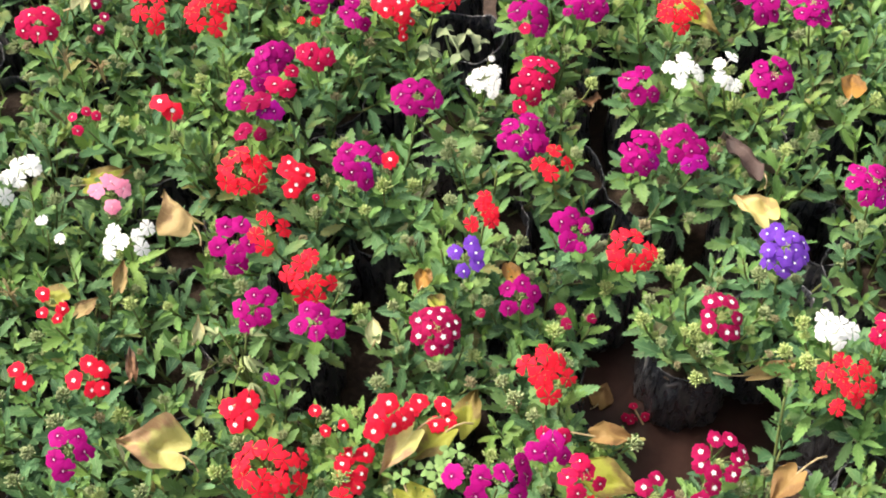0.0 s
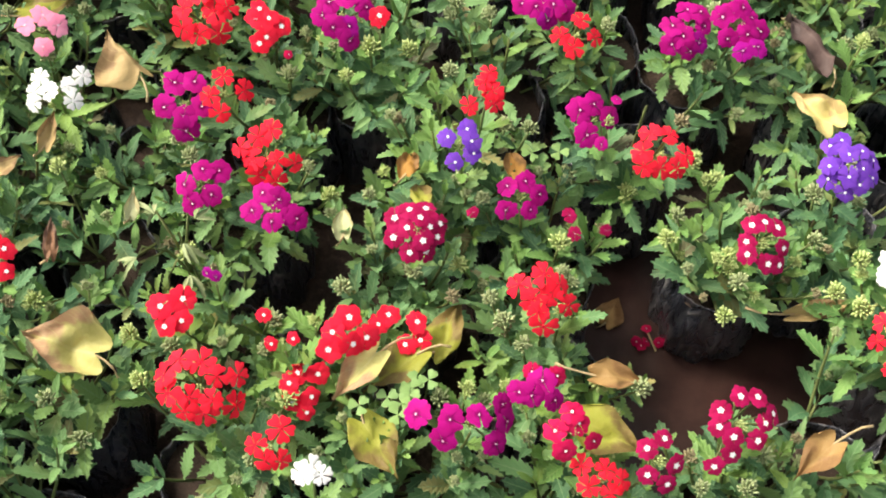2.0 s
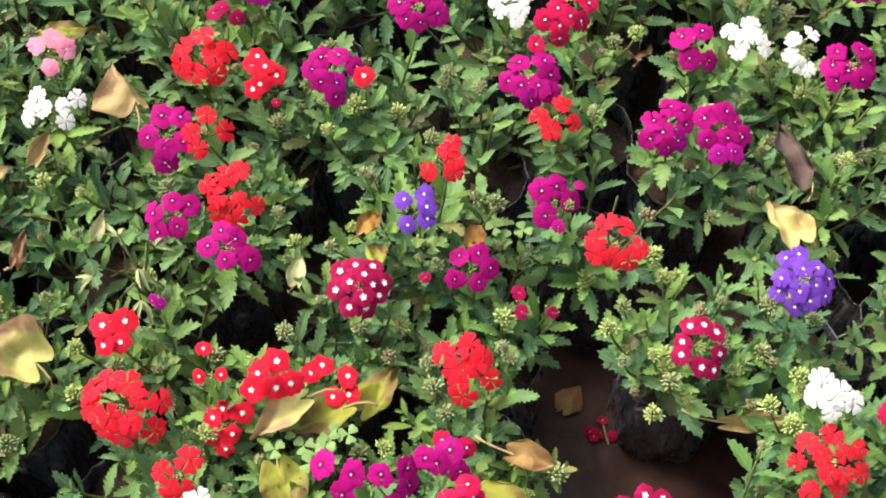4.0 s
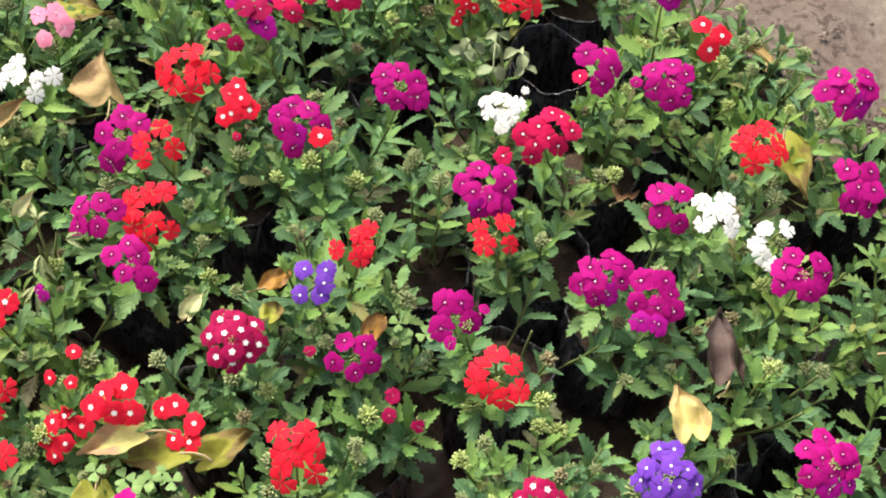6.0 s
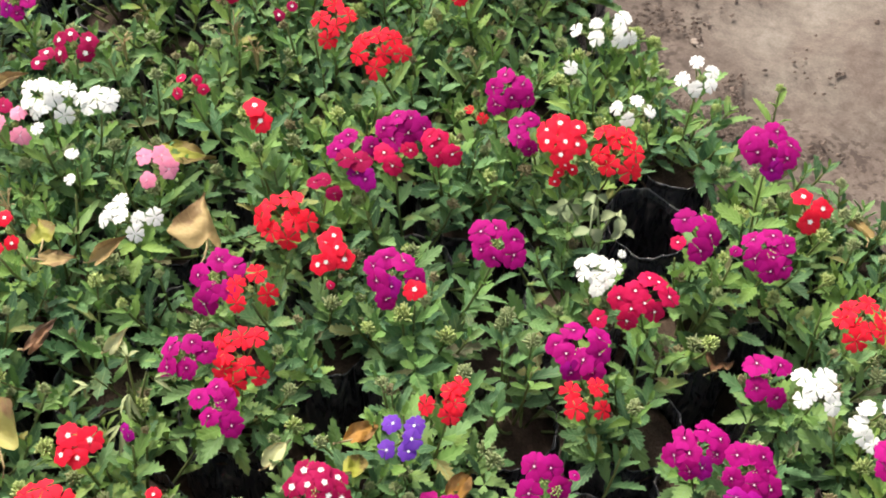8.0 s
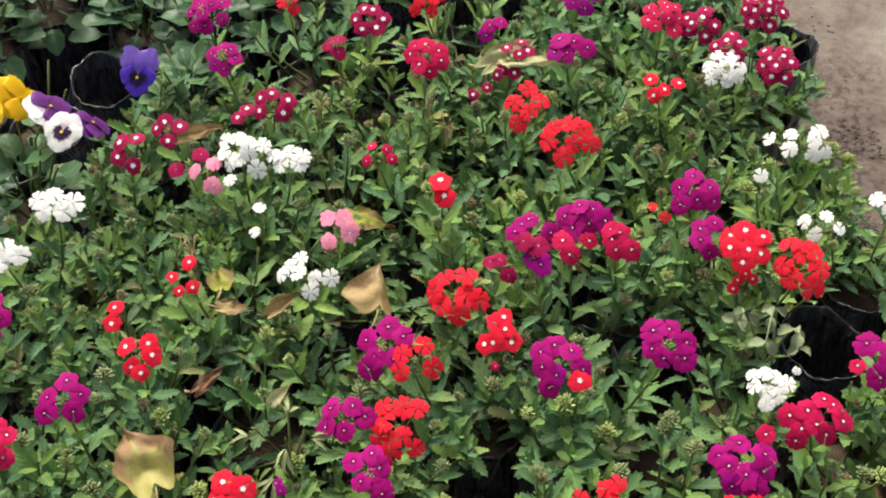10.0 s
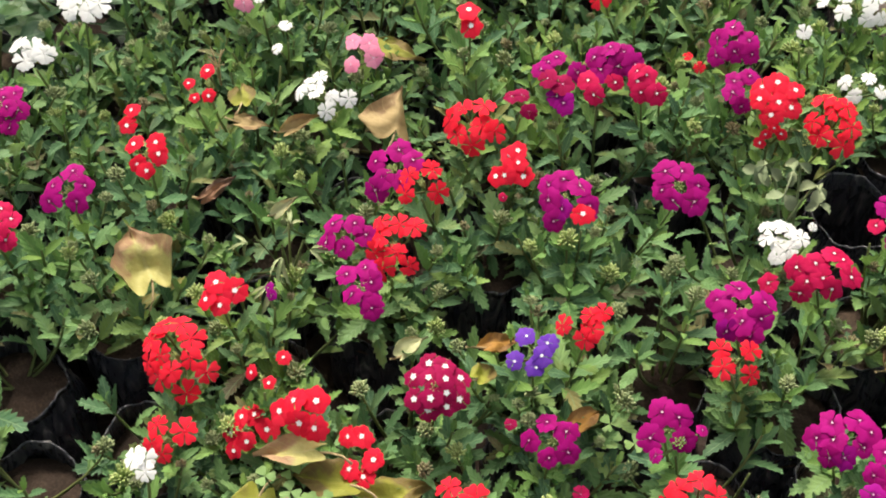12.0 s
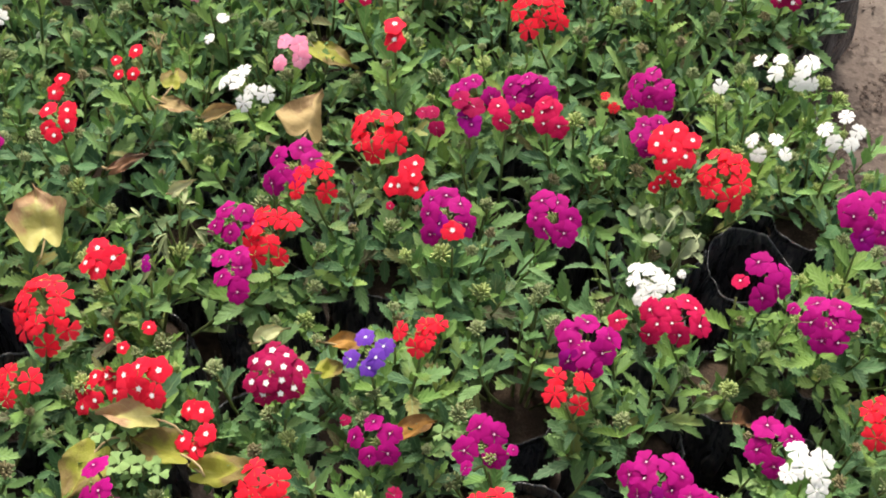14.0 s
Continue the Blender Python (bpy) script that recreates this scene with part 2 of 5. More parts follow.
def soil_material(name, stops, scale, rough, depth, wet=0.0, damp=None):
    m, nodes, links, bsdf = material(name, rough, 0.3)
    geo = nodes.new("ShaderNodeNewGeometry")
    big = noise_node(nodes, links, scale, 6.0, geo.outputs["Position"])
    small = noise_node(nodes, links, scale * 14, 5.0, geo.outputs["Position"])
    grit = noise_node(nodes, links, scale * 70, 3.0, geo.outputs["Position"])
    v = maths(nodes, links, "ADD", maths(nodes, links, "MULTIPLY", big.outputs[0], 0.6), maths(nodes, links, "MULTIPLY", small.outputs[0], 0.4))
    col = ramp(nodes, links, v, stops)
    if damp:
        stain = nodes.new("ShaderNodeAttribute")
        stain.attribute_name = "damp"
        col = mixed(nodes, links, stain.outputs["Fac"], col, mixed(nodes, links, small.outputs[0], damp[0], damp[1]))
        crumb = nodes.new("ShaderNodeAttribute")
        crumb.attribute_name = "crumb"
        fleck = noise_node(nodes, links, 95.0, 5.0, geo.outputs["Position"])
        fleck = ramp(nodes, links, fleck.outputs[0], [(0.52, (0.0, 0.0, 0.0)), (0.60, (1.0, 1.0, 1.0))])
        col = mixed(nodes, links, maths(nodes, links, "MULTIPLY", fleck, crumb.outputs["Fac"]), col, damp[0])
    speck = ramp(nodes, links, grit.outputs[0], [(0.35, (0.84, 0.83, 0.82)), (0.6, (1.0, 1.0, 1.0)), (0.75, (1.10, 1.08, 1.06))])
    links.new(mixed(nodes, links, 1.0, col, speck, "MULTIPLY"), bsdf.inputs["Base Color"])
    if wet:
        links.new(ramp(nodes, links, big.outputs[0], [(0.4, (wet, wet, wet)), (0.6, (rough, rough, rough))]), bsdf.inputs["Roughness"])
    h = maths(nodes, links, "ADD", small.outputs[0], maths(nodes, links, "MULTIPLY", grit.outputs[0], 0.35))
    bumped(nodes, links, bsdf, h, 0.5, depth)
    return m


PATH_SOIL = soil_material("trodden_soil", [(0.34, (0.122, 0.102, 0.086)), (0.48, (0.194, 0.169, 0.144)), (0.62, (0.258, 0.230, 0.200))], 5.0, 0.80, 0.003, 0.0, ((0.055, 0.039, 0.033), (0.20, 0.158, 0.134)))
BED_SOIL = soil_material("wet_bed_soil", [(0.35, (0.030, 0.018, 0.013)), (0.5, (0.060, 0.036, 0.026)), (0.65, (0.11, 0.07, 0.05))], 9.0, 0.75, 0.006, 0.35)
CLOD = soil_material("soil_clods", [(0.35, (0.085, 0.060, 0.050)), (0.5, (0.160, 0.120, 0.100)), (0.65, (0.27, 0.215, 0.185))], 20.0, 0.9, 0.004)
POT_SOIL = soil_material("potting_soil", [(0.35, (0.024, 0.016, 0.011)), (0.5, (0.050, 0.033, 0.023)), (0.65, (0.11, 0.075, 0.052))], 30.0, 0.9, 0.004)
WATER, _n, _l, _b = material("muddy_water", 0.30, 0.22)
_g = _n.new("ShaderNodeNewGeometry")
_w = noise_node(_n, _l, 14.0, 5.0, _g.outputs["Position"])
_l.new(ramp(_n, _l, _w.outputs[0], [(0.38, (0.022, 0.010, 0.008)), (0.50, (0.037, 0.017, 0.014)), (0.64, (0.070, 0.036, 0.029))]), _b.inputs["Base Color"])
bumped(_n, _l, _b, noise_node(_n, _l, 60.0, 4.0, _g.outputs["Position"]).outputs[0], 0.25, 0.004)
BAG, _n, _l, _b = material("black_polythene", 0.32, 0.8)
_g = _n.new("ShaderNodeNewGeometry")
_m = _n.new("ShaderNodeMapping")
_m.inputs["Scale"].default_value = (1.0, 1.0, 0.28)
_l.new(_g.outputs["Position"], _m.inputs[0])
_w = noise_node(_n, _l, 95.0, 5.0, _m.outputs[0])
_w.inputs["Distortion"].default_value = 1.6
# pale streaks: dust on the film, and sky-lit creases put into the colour
_l.new(ramp(_n, _l, _w.outputs[0], [(0.40, (0.030, 0.033, 0.042)), (0.54, (0.050, 0.053, 0.064)), (0.62, (0.095, 0.092, 0.096)), (0.72, (0.26, 0.245, 0.24))]), _b.inputs["Base Color"])
_l.new(ramp(_n, _l, _w.outputs[0], [(0.4, (0.20, 0.20, 0.20)), (0.75, (0.6, 0.6, 0.6))]), _b.inputs["Roughness"])
bumped(_n, _l, _b, _w.outputs[0], 0.8, 0.005)


# ---------------------------------------------------------------- mesh helpers
def mesh_of(name, verts, faces, mats, slots=None, uvs=None, smooth=True):
    me = bpy.data.meshes.new(name)
    me.from_pydata([tuple(v) for v in verts], [], [tuple(f) for f in faces])
    for m in mats:
        me.materials.append(m)
    if slots is not None:
        me.polygons.foreach_set("material_index", list(slots))
    if uvs is not None:
        layer = me.uv_layers.new(name="UVMap")
        idx = np.zeros(len(me.loops), dtype=np.int32)
        me.loops.foreach_get("vertex_index", idx)
        layer.data.foreach_set("uv", np.asarray(uvs, dtype=np.float32)[idx].ravel())
    me.polygons.foreach_set("use_smooth", [smooth] * len(me.polygons))
    me.update()
    return me


class Heap:
    """Gathers many small pieces into one mesh."""

    def __init__(self):
        self.v, self.f, self.s, self.uv, self.n = [], [], [], [], 0

    def add(self, verts, faces, slot=0, uvs=None, m=None):
        verts = np.asarray(verts, dtype=float)
        if m is not None:
            a = np.array(m)
            verts = verts @ a[:3, :3].T + a[:3, 3]
        self.v.append(verts)
        self.f += [tuple(i + self.n for i in f) for f in faces]
        self.s += [slot] * len(faces) if isinstance(slot, int) else list(slot)
        self.uv.append(np.zeros((len(verts), 2)) + 0.5 if uvs is None else np.asarray(uvs, dtype=float))
        self.n += len(verts)

    def mesh(self, name, mats, smooth=True):
        return mesh_of(name, np.concatenate(self.v), self.f, mats, self.s, np.concatenate(self.uv), smooth)


def part(name, me, parent, m=None, label=""):
    ob = new(name, me)
    ob.parent = parent
    if m is not None:
        ob.matrix_basis = m
    return tagged(ob, label)


def thing(name, m, label, category, group="", me=None, kind=""):
    ob = new(name, me)
    ob.matrix_basis = m
    return tagged(ob, label, category, group, kind)


def tube(points, radii, sides=5):
    """A round stem along points."""
    verts, faces = [], []
    pts = [Vector(p) for p in points]
    for i, p in enumerate(pts):
        d = (pts[min(i + 1, len(pts) - 1)] - pts[max(i - 1, 0)]).normalized()
        a = d.orthogonal().normalized()
        b = d.cross(a)
        for k in range(sides):
            t = 2 * math.pi * k / sides
            verts.append(p + (a * math.cos(t) + b * math.sin(t)) * radii[i])
    for i in range(len(pts) - 1):
        for k in range(sides):
            k2 = (k + 1) % sides
            faces.append((i * sides + k, i * sides + k2, (i + 1) * sides + k2, (i + 1) * sides + k))
    faces.append(tuple(range((len(pts) - 1) * sides, len(pts) * sides)))
    return verts, faces


def aim(place, way, up=(0, 0, 1), size=1.0):
    """A pose at place with its x axis along way and its z axis towards up."""
    x = Vector(way).normalized()
    z = Vector(up)
    z = z - x * z.dot(x)
    z = z.normalized() if z.length > 1e-4 else x.orthogonal().normalized()
    y = z.cross(x)
    return Matrix(((x.x * size, y.x * size, z.x * size, place[0]), (x.y * size, y.y * size, z.y * size, place[1]),
                   (x.z * size, y.z * size, z.z * size, place[2]), (0, 0, 0, 1)))


def facing(place, up, turn, size=1.0):
    """A pose at place with its z axis along up, turned about it."""
    q = Vector(up).to_track_quat("Z", "Y").to_matrix().to_4x4()
    return Matrix.Translation(place) @ q @ Matrix.Rotation(turn, 4, "Z") @ Matrix.Diagonal((size, size, size, 1))


# ---------------------------------------------------------------- leaves
def leaf_shape(rng, width=0.42, teeth=5, fold=0.25, arch=0.25, cut=0.34, blunt=0.5):
    """A coarsely toothed oblong leaf one unit long along x: a wedge-shaped base, forward-pointing teeth, folded along its midrib and arching down."""
    verts, faces, uvs = [], [], []
    sway = rng.uniform(-0.12, 0.12)
    twist = rng.uniform(-0.5, 0.5)
    rows = [(0.0, 0.0, 0), (0.13, 0.0, 0)]
    for k in range(teeth):
        t0 = 0.20 + 0.72 * k / teeth
        rows += [(t0, 0.0, -1), (t0 + 0.72 * 0.55 / teeth, 0.72 * 0.42 / teeth, 1)]
    rows += [(0.935, 0.0, -1), (1.0, 0.0, 0)]
    for i, (t, ahead, tooth) in enumerate(rows):
        u = max(0.0, (t - 0.08) / 0.92)
        w = width * 0.5 * math.sin(math.pi * u ** (0.70 + 0.3 * blunt)) ** 0.80 if 0 < u < 1 else 0.0
        w = max(w, width * (0.055 if t < 0.5 else 0.03))
        side = []
        for _ in range(2):
            side.append(w * (1 + (cut * rng.uniform(0.75, 1.25) if tooth > 0 else -cut * rng.uniform(0.35, 0.65) if tooth < 0 else 0)))
        zc = -arch * t * t + 0.10 * t
        yc = sway * t * t
        tw = twist * t
        wave = rng.uniform(-0.022, 0.022)
        verts += [(t + ahead, yc + side[0], zc + side[0] * (fold + tw) + wave), (t, yc, zc), (t + ahead, yc - side[1], zc + side[1] * (fold - tw) - wave)]
        uvs += [(t, 1.0), (t, 0.5), (t, 0.0)]
        if i:
            a = 3 * i
            faces += [(a - 3, a - 2, a + 1, a), (a - 2, a - 1, a + 2, a + 1)]
    return np.array(verts), faces, np.array(uvs)


def round_leaf_shape(rng, width=0.75, fold=0.12, arch=0.2):
    """A rounded pansy leaf on its stalk, one unit long."""
    verts, faces, uvs = [], [], []
    n = 9
    for i in range(n + 1):
        t = i / n
        w = 0.02 + 0.10 * width * max(0.0, t - 0.12) if t < 0.36 else width * 0.5 * math.sqrt(max(0.0, 1 - ((t - 0.66) / 0.345) ** 2)) * (1 + 0.06 * (-1) ** i)
        w = max(w, 0.012)
        zc = 0.12 * t - arch * t * t
        for k, s in enumerate((1, 0.5, 0, -0.5, -1)):
            verts.append((t, s * w, zc + fold * abs(s) * w + rng.uniform(-0.012, 0.012)))
            uvs.append((t, 0.5 + 0.5 * s))
            if i and k:
                a = 5 * i + k
                faces.append((a - 6, a - 5, a, a - 1))
    return np.array(verts), faces, np.array(uvs)


RL = random.Random(11)
LEAVES = [leaf_shape(RL, 0.22 + 0.014 * k, 6 if k < 7 else 5, RL.uniform(0.05, 0.65), RL.uniform(-0.10, 0.36), RL.uniform(0.24, 0.36), RL.random()) for k in range(12)]
LITTLE = [leaf_shape(RL, RL.uniform(0.30, 0.42), 3, RL.uniform(0.3, 0.6), RL.uniform(-0.1, 0.2)) for _ in range(6)]
PLAIN = [leaf_shape(RL, RL.uniform(0.28, 0.38), 4, RL.uniform(0.1, 0.5), RL.uniform(0.0, 0.4), 0.26) for _ in range(8)]
ROUND = [round_leaf_shape(RL, RL.uniform(0.42, 0.62), RL.uniform(0.1, 0.5), RL.uniform(0.05, 0.40)) for _ in range(8)]
LEAF_MESH = [mesh_of("leaf", v, f, [LEAF], None, u) for v, f, u in LEAVES]
YOUNG_MESH = [mesh_of("young_leaf", v, f, [YOUNG], None, u) for v, f, u in LEAVES]
ROUND_MESH = [mesh_of("pansy_leaf", v, f, [PANSY_LEAF], None, u) for v, f, u in ROUND]


def bud_shape(rng, many, spread, tall):
    """A flat-topped bunch of unopened buds: slender downy calyces that fan out from the shoot's tip, each swollen towards its end."""
    heap = Heap()
    for k in range(many):
        t = k * 2.39996 + rng.uniform(-0.2, 0.2)
        r = math.sqrt((k + 0.3) / many)
        tilt = r * 1.12 + rng.uniform(-0.1, 0.1)
        d = Vector((math.sin(tilt) * math.cos(t), math.sin(tilt) * math.sin(t), math.cos(tilt)))
        base = d * spread * 0.20
        top = d * spread * rng.uniform(0.75, 1.15) + Vector((0, 0, tall * (1 - r)))
        v, f = tube([base, base.lerp(top, 0.5), base.lerp(top, 0.85), top], [0.0006, 0.0011, 0.0015, 0.0005], 4)
        heap.add(v, f)
    return heap


def bud_meshes(mat, many, wide):
    return [bud_shape(RL, RL.randint(*many), RL.uniform(*wide), RL.uniform(0.001, 0.007)).mesh("bud", [mat]) for _ in range(4)]


BUD_MESH = {"fresh": bud_meshes(BUD, (32, 44), (0.010, 0.014)), "downy": bud_meshes(BUD_SAGE, (32, 46), (0.009, 0.014)), "spent": bud_meshes(BUD_TAN, (22, 32), (0.008, 0.011))}


# ---------------------------------------------------------------- florets and heads
def floret_shape(rng, eye, wide=1.0, notch=0.09):
    """A five-petalled floret about one unit across: wedge-shaped petals with a notched, slightly wavy end, an eye, a short tube beneath."""
    heap = Heap()
    for p in range(5):
        a0 = 2 * math.pi * p / 5 + rng.uniform(-0.10, 0.10)
        lift, reach = rng.uniform(-0.10, 0.04), rng.uniform(0.86, 1.16)
        side = 0.30 * wide * rng.uniform(0.88, 1.10)
        prof = [(0.05, 0.035), (0.18, side * 0.42), (0.33, side * 0.88), (0.45, side * 0.98), (0.525, side * 0.80), (0.54, side * 0.42)]
        pts = [(r * reach, w) for r, w in prof]
        ring = [(r, w) for r, w in pts] + [((0.54 - notch) * reach, 0.0)] + [(r * rng.uniform(0.96, 1.03), -w) for r, w in reversed(pts)]
        verts = [(0.29 * reach, 0.0, 0.026 + lift * 0.3)]
        for r, w in ring:
            verts.append((r, w, lift * r * 1.4 - 0.16 * r * r + 0.008 * rng.uniform(-1, 1) - 0.12 * w * w))
        c, s = math.cos(a0), math.sin(a0)
        verts = [(x * c - y * s, x * s + y * c, z + 0.0016 * p) for x, y, z in verts]
        faces = [(0, k, k + 1) for k in range(1, len(ring))] + [(0, len(ring), 1)]
        heap.add(verts, faces, 0, [(math.hypot(q[0], q[1]) * 2, 0.5) for q in verts])
    verts, faces = [(0, 0, 0.035)], []
    for k in range(10):
        t = 2 * math.pi * k / 10
        r = eye * (1.0 if k % 2 == 0 else 0.62)
        verts.append((r * math.cos(t), r * math.sin(t), 0.040))
    faces = [(0, k, k % 10 + 1) for k in range(1, 11)]
    heap.add(verts, faces, 1)
    v, f = tube([(0, 0, -0.75), (0, 0, -0.3), (0, 0, 0.01)], [0.035, 0.04, 0.065], 5)
    heap.add(v, f, 0)
    return heap


# kind: petal, eye, size of the eye, width of the petals
KINDS = {
    "magenta": ("magenta", EYE_PALE, 0.060, 1.02),
    "purple": ("purple", EYE_PALE, 0.055, 1.10),
    "scarlet": ("scarlet", EYE_DARK, 0.024, 0.82),
    "red_eyed": ("red", EYE_WHITE, 0.150, 1.06),
    "rose": ("rose", EYE_WHITE, 0.085, 1.08),
    "star": ("crimson", EYE_WHITE, 0.200, 1.05),
    "white": ("white", EYE_WHITE, 0.05, 0.86),
    "violet": ("violet", EYE_WHITE, 0.10, 1.00),
    "pink": ("pink", EYE_PALE, 0.08, 1.05),
    "crimson": ("crimson", EYE_PALE, 0.05, 1.05),
}
COLOUR_WORD = {"magenta": "magenta", "purple": "purple", "scarlet": "scarlet", "red_eyed": "white-eyed red", "rose": "rose-red", "star": "white-eyed crimson",
               "white": "white", "violet": "violet-blue", "pink": "pink", "crimson": "dark crimson"}
FLORET = {k: [floret_shape(RL, e, w, 0.05).mesh("floret", [PETAL[p], m]) for _ in range(5)] for k, (p, m, e, w) in KINDS.items()}
HEADS = []


def head(kind, x, y, z, across=0.048, florets=10, lean=(0.0, -0.25), open_side=None, floret=0.0165, spots=""):
    """Notes a flower head; the nearest plant will carry it. open_side: the direction, in degrees, in which its florets are missing.
    spots: where a loose head's florets sit, in millimetres to the right of and above its middle."""
    HEADS.append((kind, Vector((x, y, z)), across, florets, lean, open_side, floret, spots))


def build_head(plant, base, spec, rng):
    kind, place, across, florets, lean, open_side, size, told = spec
    up = Vector((0.0, -0.5, 1)).normalized() if told else Vector((lean[0] + rng.uniform(-0.14, 0.14), lean[1] - 0.15 + rng.uniform(-0.14, 0.14), 1)).normalized()
    root = Matrix.Translation(place - base)
    turn = facing((0, 0, 0), up, 0).to_3x3()
    reach = max(0.004, across * 0.5 - size * 0.36)
    if told:
        reach = 0.016
    heap = Heap()
    spots = []
    start = rng.uniform(0, 6.28)
    outer = florets if florets <= 6 else round(florets * 0.68)
    for k in range(florets):
        if k < outer:
            t = start + 2 * math.pi * (k + rng.uniform(-0.18, 0.18)) / outer
            r = reach * rng.uniform(0.78, 1.14)
        else:
            t = start + 0.4 + 2 * math.pi * (k - outer + rng.uniform(-0.2, 0.2)) / max(1, florets - outer)
            r = reach * rng.uniform(0.40, 0.54)
        if open_side is not None:
            t = radians(open_side + 70 + 220 * (k + 0.5 + rng.uniform(-0.2, 0.2)) / florets)
        q = min(1.0, r / max(reach, 1e-4))
        h = reach * 0.42 * (1 - q * q) + rng.uniform(-0.0018, 0.0018) - 0.004
        spots.append((Vector((r * math.cos(t), r * math.sin(t), h)), Vector((0.46 * q * math.cos(t) + rng.uniform(-0.2, 0.2), 0.46 * q * math.sin(t) + rng.uniform(-0.2, 0.2), 1)).normalized()))
    if told:
        spots = []
        for pair in told.split():
            u, w = (0.001 * float(n) for n in pair.split(","))
            far = math.hypot(u, w)
            spots.append((Vector((u, w, 0.004 - 9.0 * far * far + rng.uniform(-0.0012, 0.0012))), Vector((u * 24 + rng.uniform(-0.24, 0.24), w * 24 + rng.uniform(-0.24, 0.24), 1)).normalized()))
    for p, d in spots:
        foot = Vector((p.x * 0.12, p.y * 0.12, -0.020))
        v, f = tube([turn @ foot, turn @ (p * 0.6 + foot * 0.4 - d * 0.003), turn @ (p - d * 0.009)], [0.0009, 0.0010, 0.0013], 4)
        heap.add(v, f, 0)
    for k in range(0 if told and len(spots) == 1 else rng.randint(9, 14) if kind in ("magenta", "white", "star", "violet", "purple") else rng.randint(4, 7)):
        t, r = k * 2.4, 0.0042 * math.sqrt((k + 0.4) / 12) * (1.6 if florets < 7 else 1.0)
        d = Vector((math.cos(t) * r * 90, math.sin(t) * r * 90, 1)).normalized()
        b0 = Vector((math.cos(t) * r * 0.5, math.sin(t) * r * 0.5, -0.010))
        b1 = Vector((math.cos(t) * r, math.sin(t) * r, reach * 0.24 - 0.002 + rng.uniform(-0.001, 0.001))) + d * 0.001
        v, f = tube([turn @ b0, turn @ b0.lerp(b1, 0.6), turn @ b1], [0.0006, 0.0010, 0.0007], 4)
        heap.add(v, f, 1)
    hd = part("flower_head", heap.mesh("flower_head", [STEM, BUD]), plant, root, COLOUR_WORD[kind] + " verbena flower head")
    for i, (p, d) in enumerate(spots):
        # the shade low on magenta heads is put into colour: some florets turn purple
        use = "purple" if kind == "magenta" and p.y < -reach * 0.55 and rng.random() < 0.25 else kind
        grown = rng.uniform(0.76, 0.94) if kind in ("scarlet", "white", "pink") else rng.uniform(0.82, 1.00)
        m = facing(turn @ p, turn @ d, rng.uniform(0, 6.28), size * grown)
        part("floret", rng.choice(FLORET[use]), hd, m)


# ---------------------------------------------------------------- plants and bags
PLANTS = []


def inside_bed(x, y):
    """Whether a plant can stand here: the bed ends in a slanting line along the path."""
    edge = ((0.02, 1.02), (0.10, 0.75), (0.20, 0.575), (0.33, 0.455), (0.46, 0.385), (0.62, 0.30), (1.2, 0.0))
    for (x0, y0), (x1, y1) in zip(edge, edge[1:]):
        if x0 <= x < x1:
            return y < y0 + (y1 - y0) * (x - x0) / (x1 - x0)
    return x < 0.02


def plant_at(x, y, kind="verbena", vigour=1.0, tall=1.0, fresh=0.26):
    PLANTS.append([x, y, kind, vigour, tall, [], fresh, []])


# openings in the leaf cover, through which the bags and the soil show
HOLES = ((0.223, 0.069, 0.022), (0.250, 0.073, 0.017), (0.304, 0.226, 0.014), (0.212, 0.348, 0.026), (0.246, 0.440, 0.014), (-0.101, 0.023, 0.022), (0.143, 0.116, 0.015),
         (0.003, 0.308, 0.011), (-0.011, 0.155, 0.013), (0.366, 0.244, 0.012), (0.459, 0.243, 0.010), (-0.242, -0.052, 0.024), (-0.027, 0.113, 0.014), (-0.082, 0.051, 0.016))
HOLES += ((0.195, 0.385, 0.022), (0.228, 0.388, 0.024), (0.222, 0.325, 0.018), (0.232, 0.302, 0.014), (-0.273, 0.562, 0.020), (-0.226, 0.666, 0.028), (-0.242, 0.383, 0.015), (-0.425, 0.583, 0.012), (-0.032, -0.086, 0.014), (0.247, -0.121, 0.012), (0.372, -0.055, 0.020), (0.410, -0.041, 0.014))
HOLES += ((0.262, 0.166, 0.014), (0.300, 0.172, 0.014), (0.215, 0.055, 0.016), (0.215, 0.090, 0.018), (0.280, 0.200, 0.018), (0.246, 0.128, 0.012))
HOLES += ((-0.630, 0.392, 0.030), (-0.590, 0.406, 0.030), (-0.555, 0.415, 0.022), (-0.380, 0.530, 0.014), (-0.355, 0.545, 0.012), (0.288, 0.219, 0.014), (0.201, 0.319, 0.016), (0.250, 0.418, 0.014))
HOLES += ((0.136, -0.063, 0.012), (0.127, -0.080, 0.012), (0.125, -0.100, 0.012))
HOLES += ((0.212, -0.202, 0.014), (0.238, -0.238, 0.020), (0.264, -0.246, 0.018), (0.187, -0.174, 0.028), (0.151, -0.150, 0.020), (0.147, -0.109, 0.025), (0.188, -0.125, 0.032), (0.176, -0.089, 0.020), (0.288, -0.001, 0.016), (0.281, 0.168, 0.015), (0.198, 0.060, 0.014), (0.235, 0.066, 0.016), (0.165, -0.055, 0.018))
HOLES += ((-0.637, 0.424, 0.034), (-0.608, 0.447, 0.034), (-0.568, 0.439, 0.020), (-0.666, 0.402, 0.026), (-0.727, 0.386, 0.030), (-0.727, 0.417, 0.020), (-0.690, 0.428, 0.025), (-0.457, 0.414, 0.012), (-0.358, 0.566, 0.020), (-0.401, 0.568, 0.020))
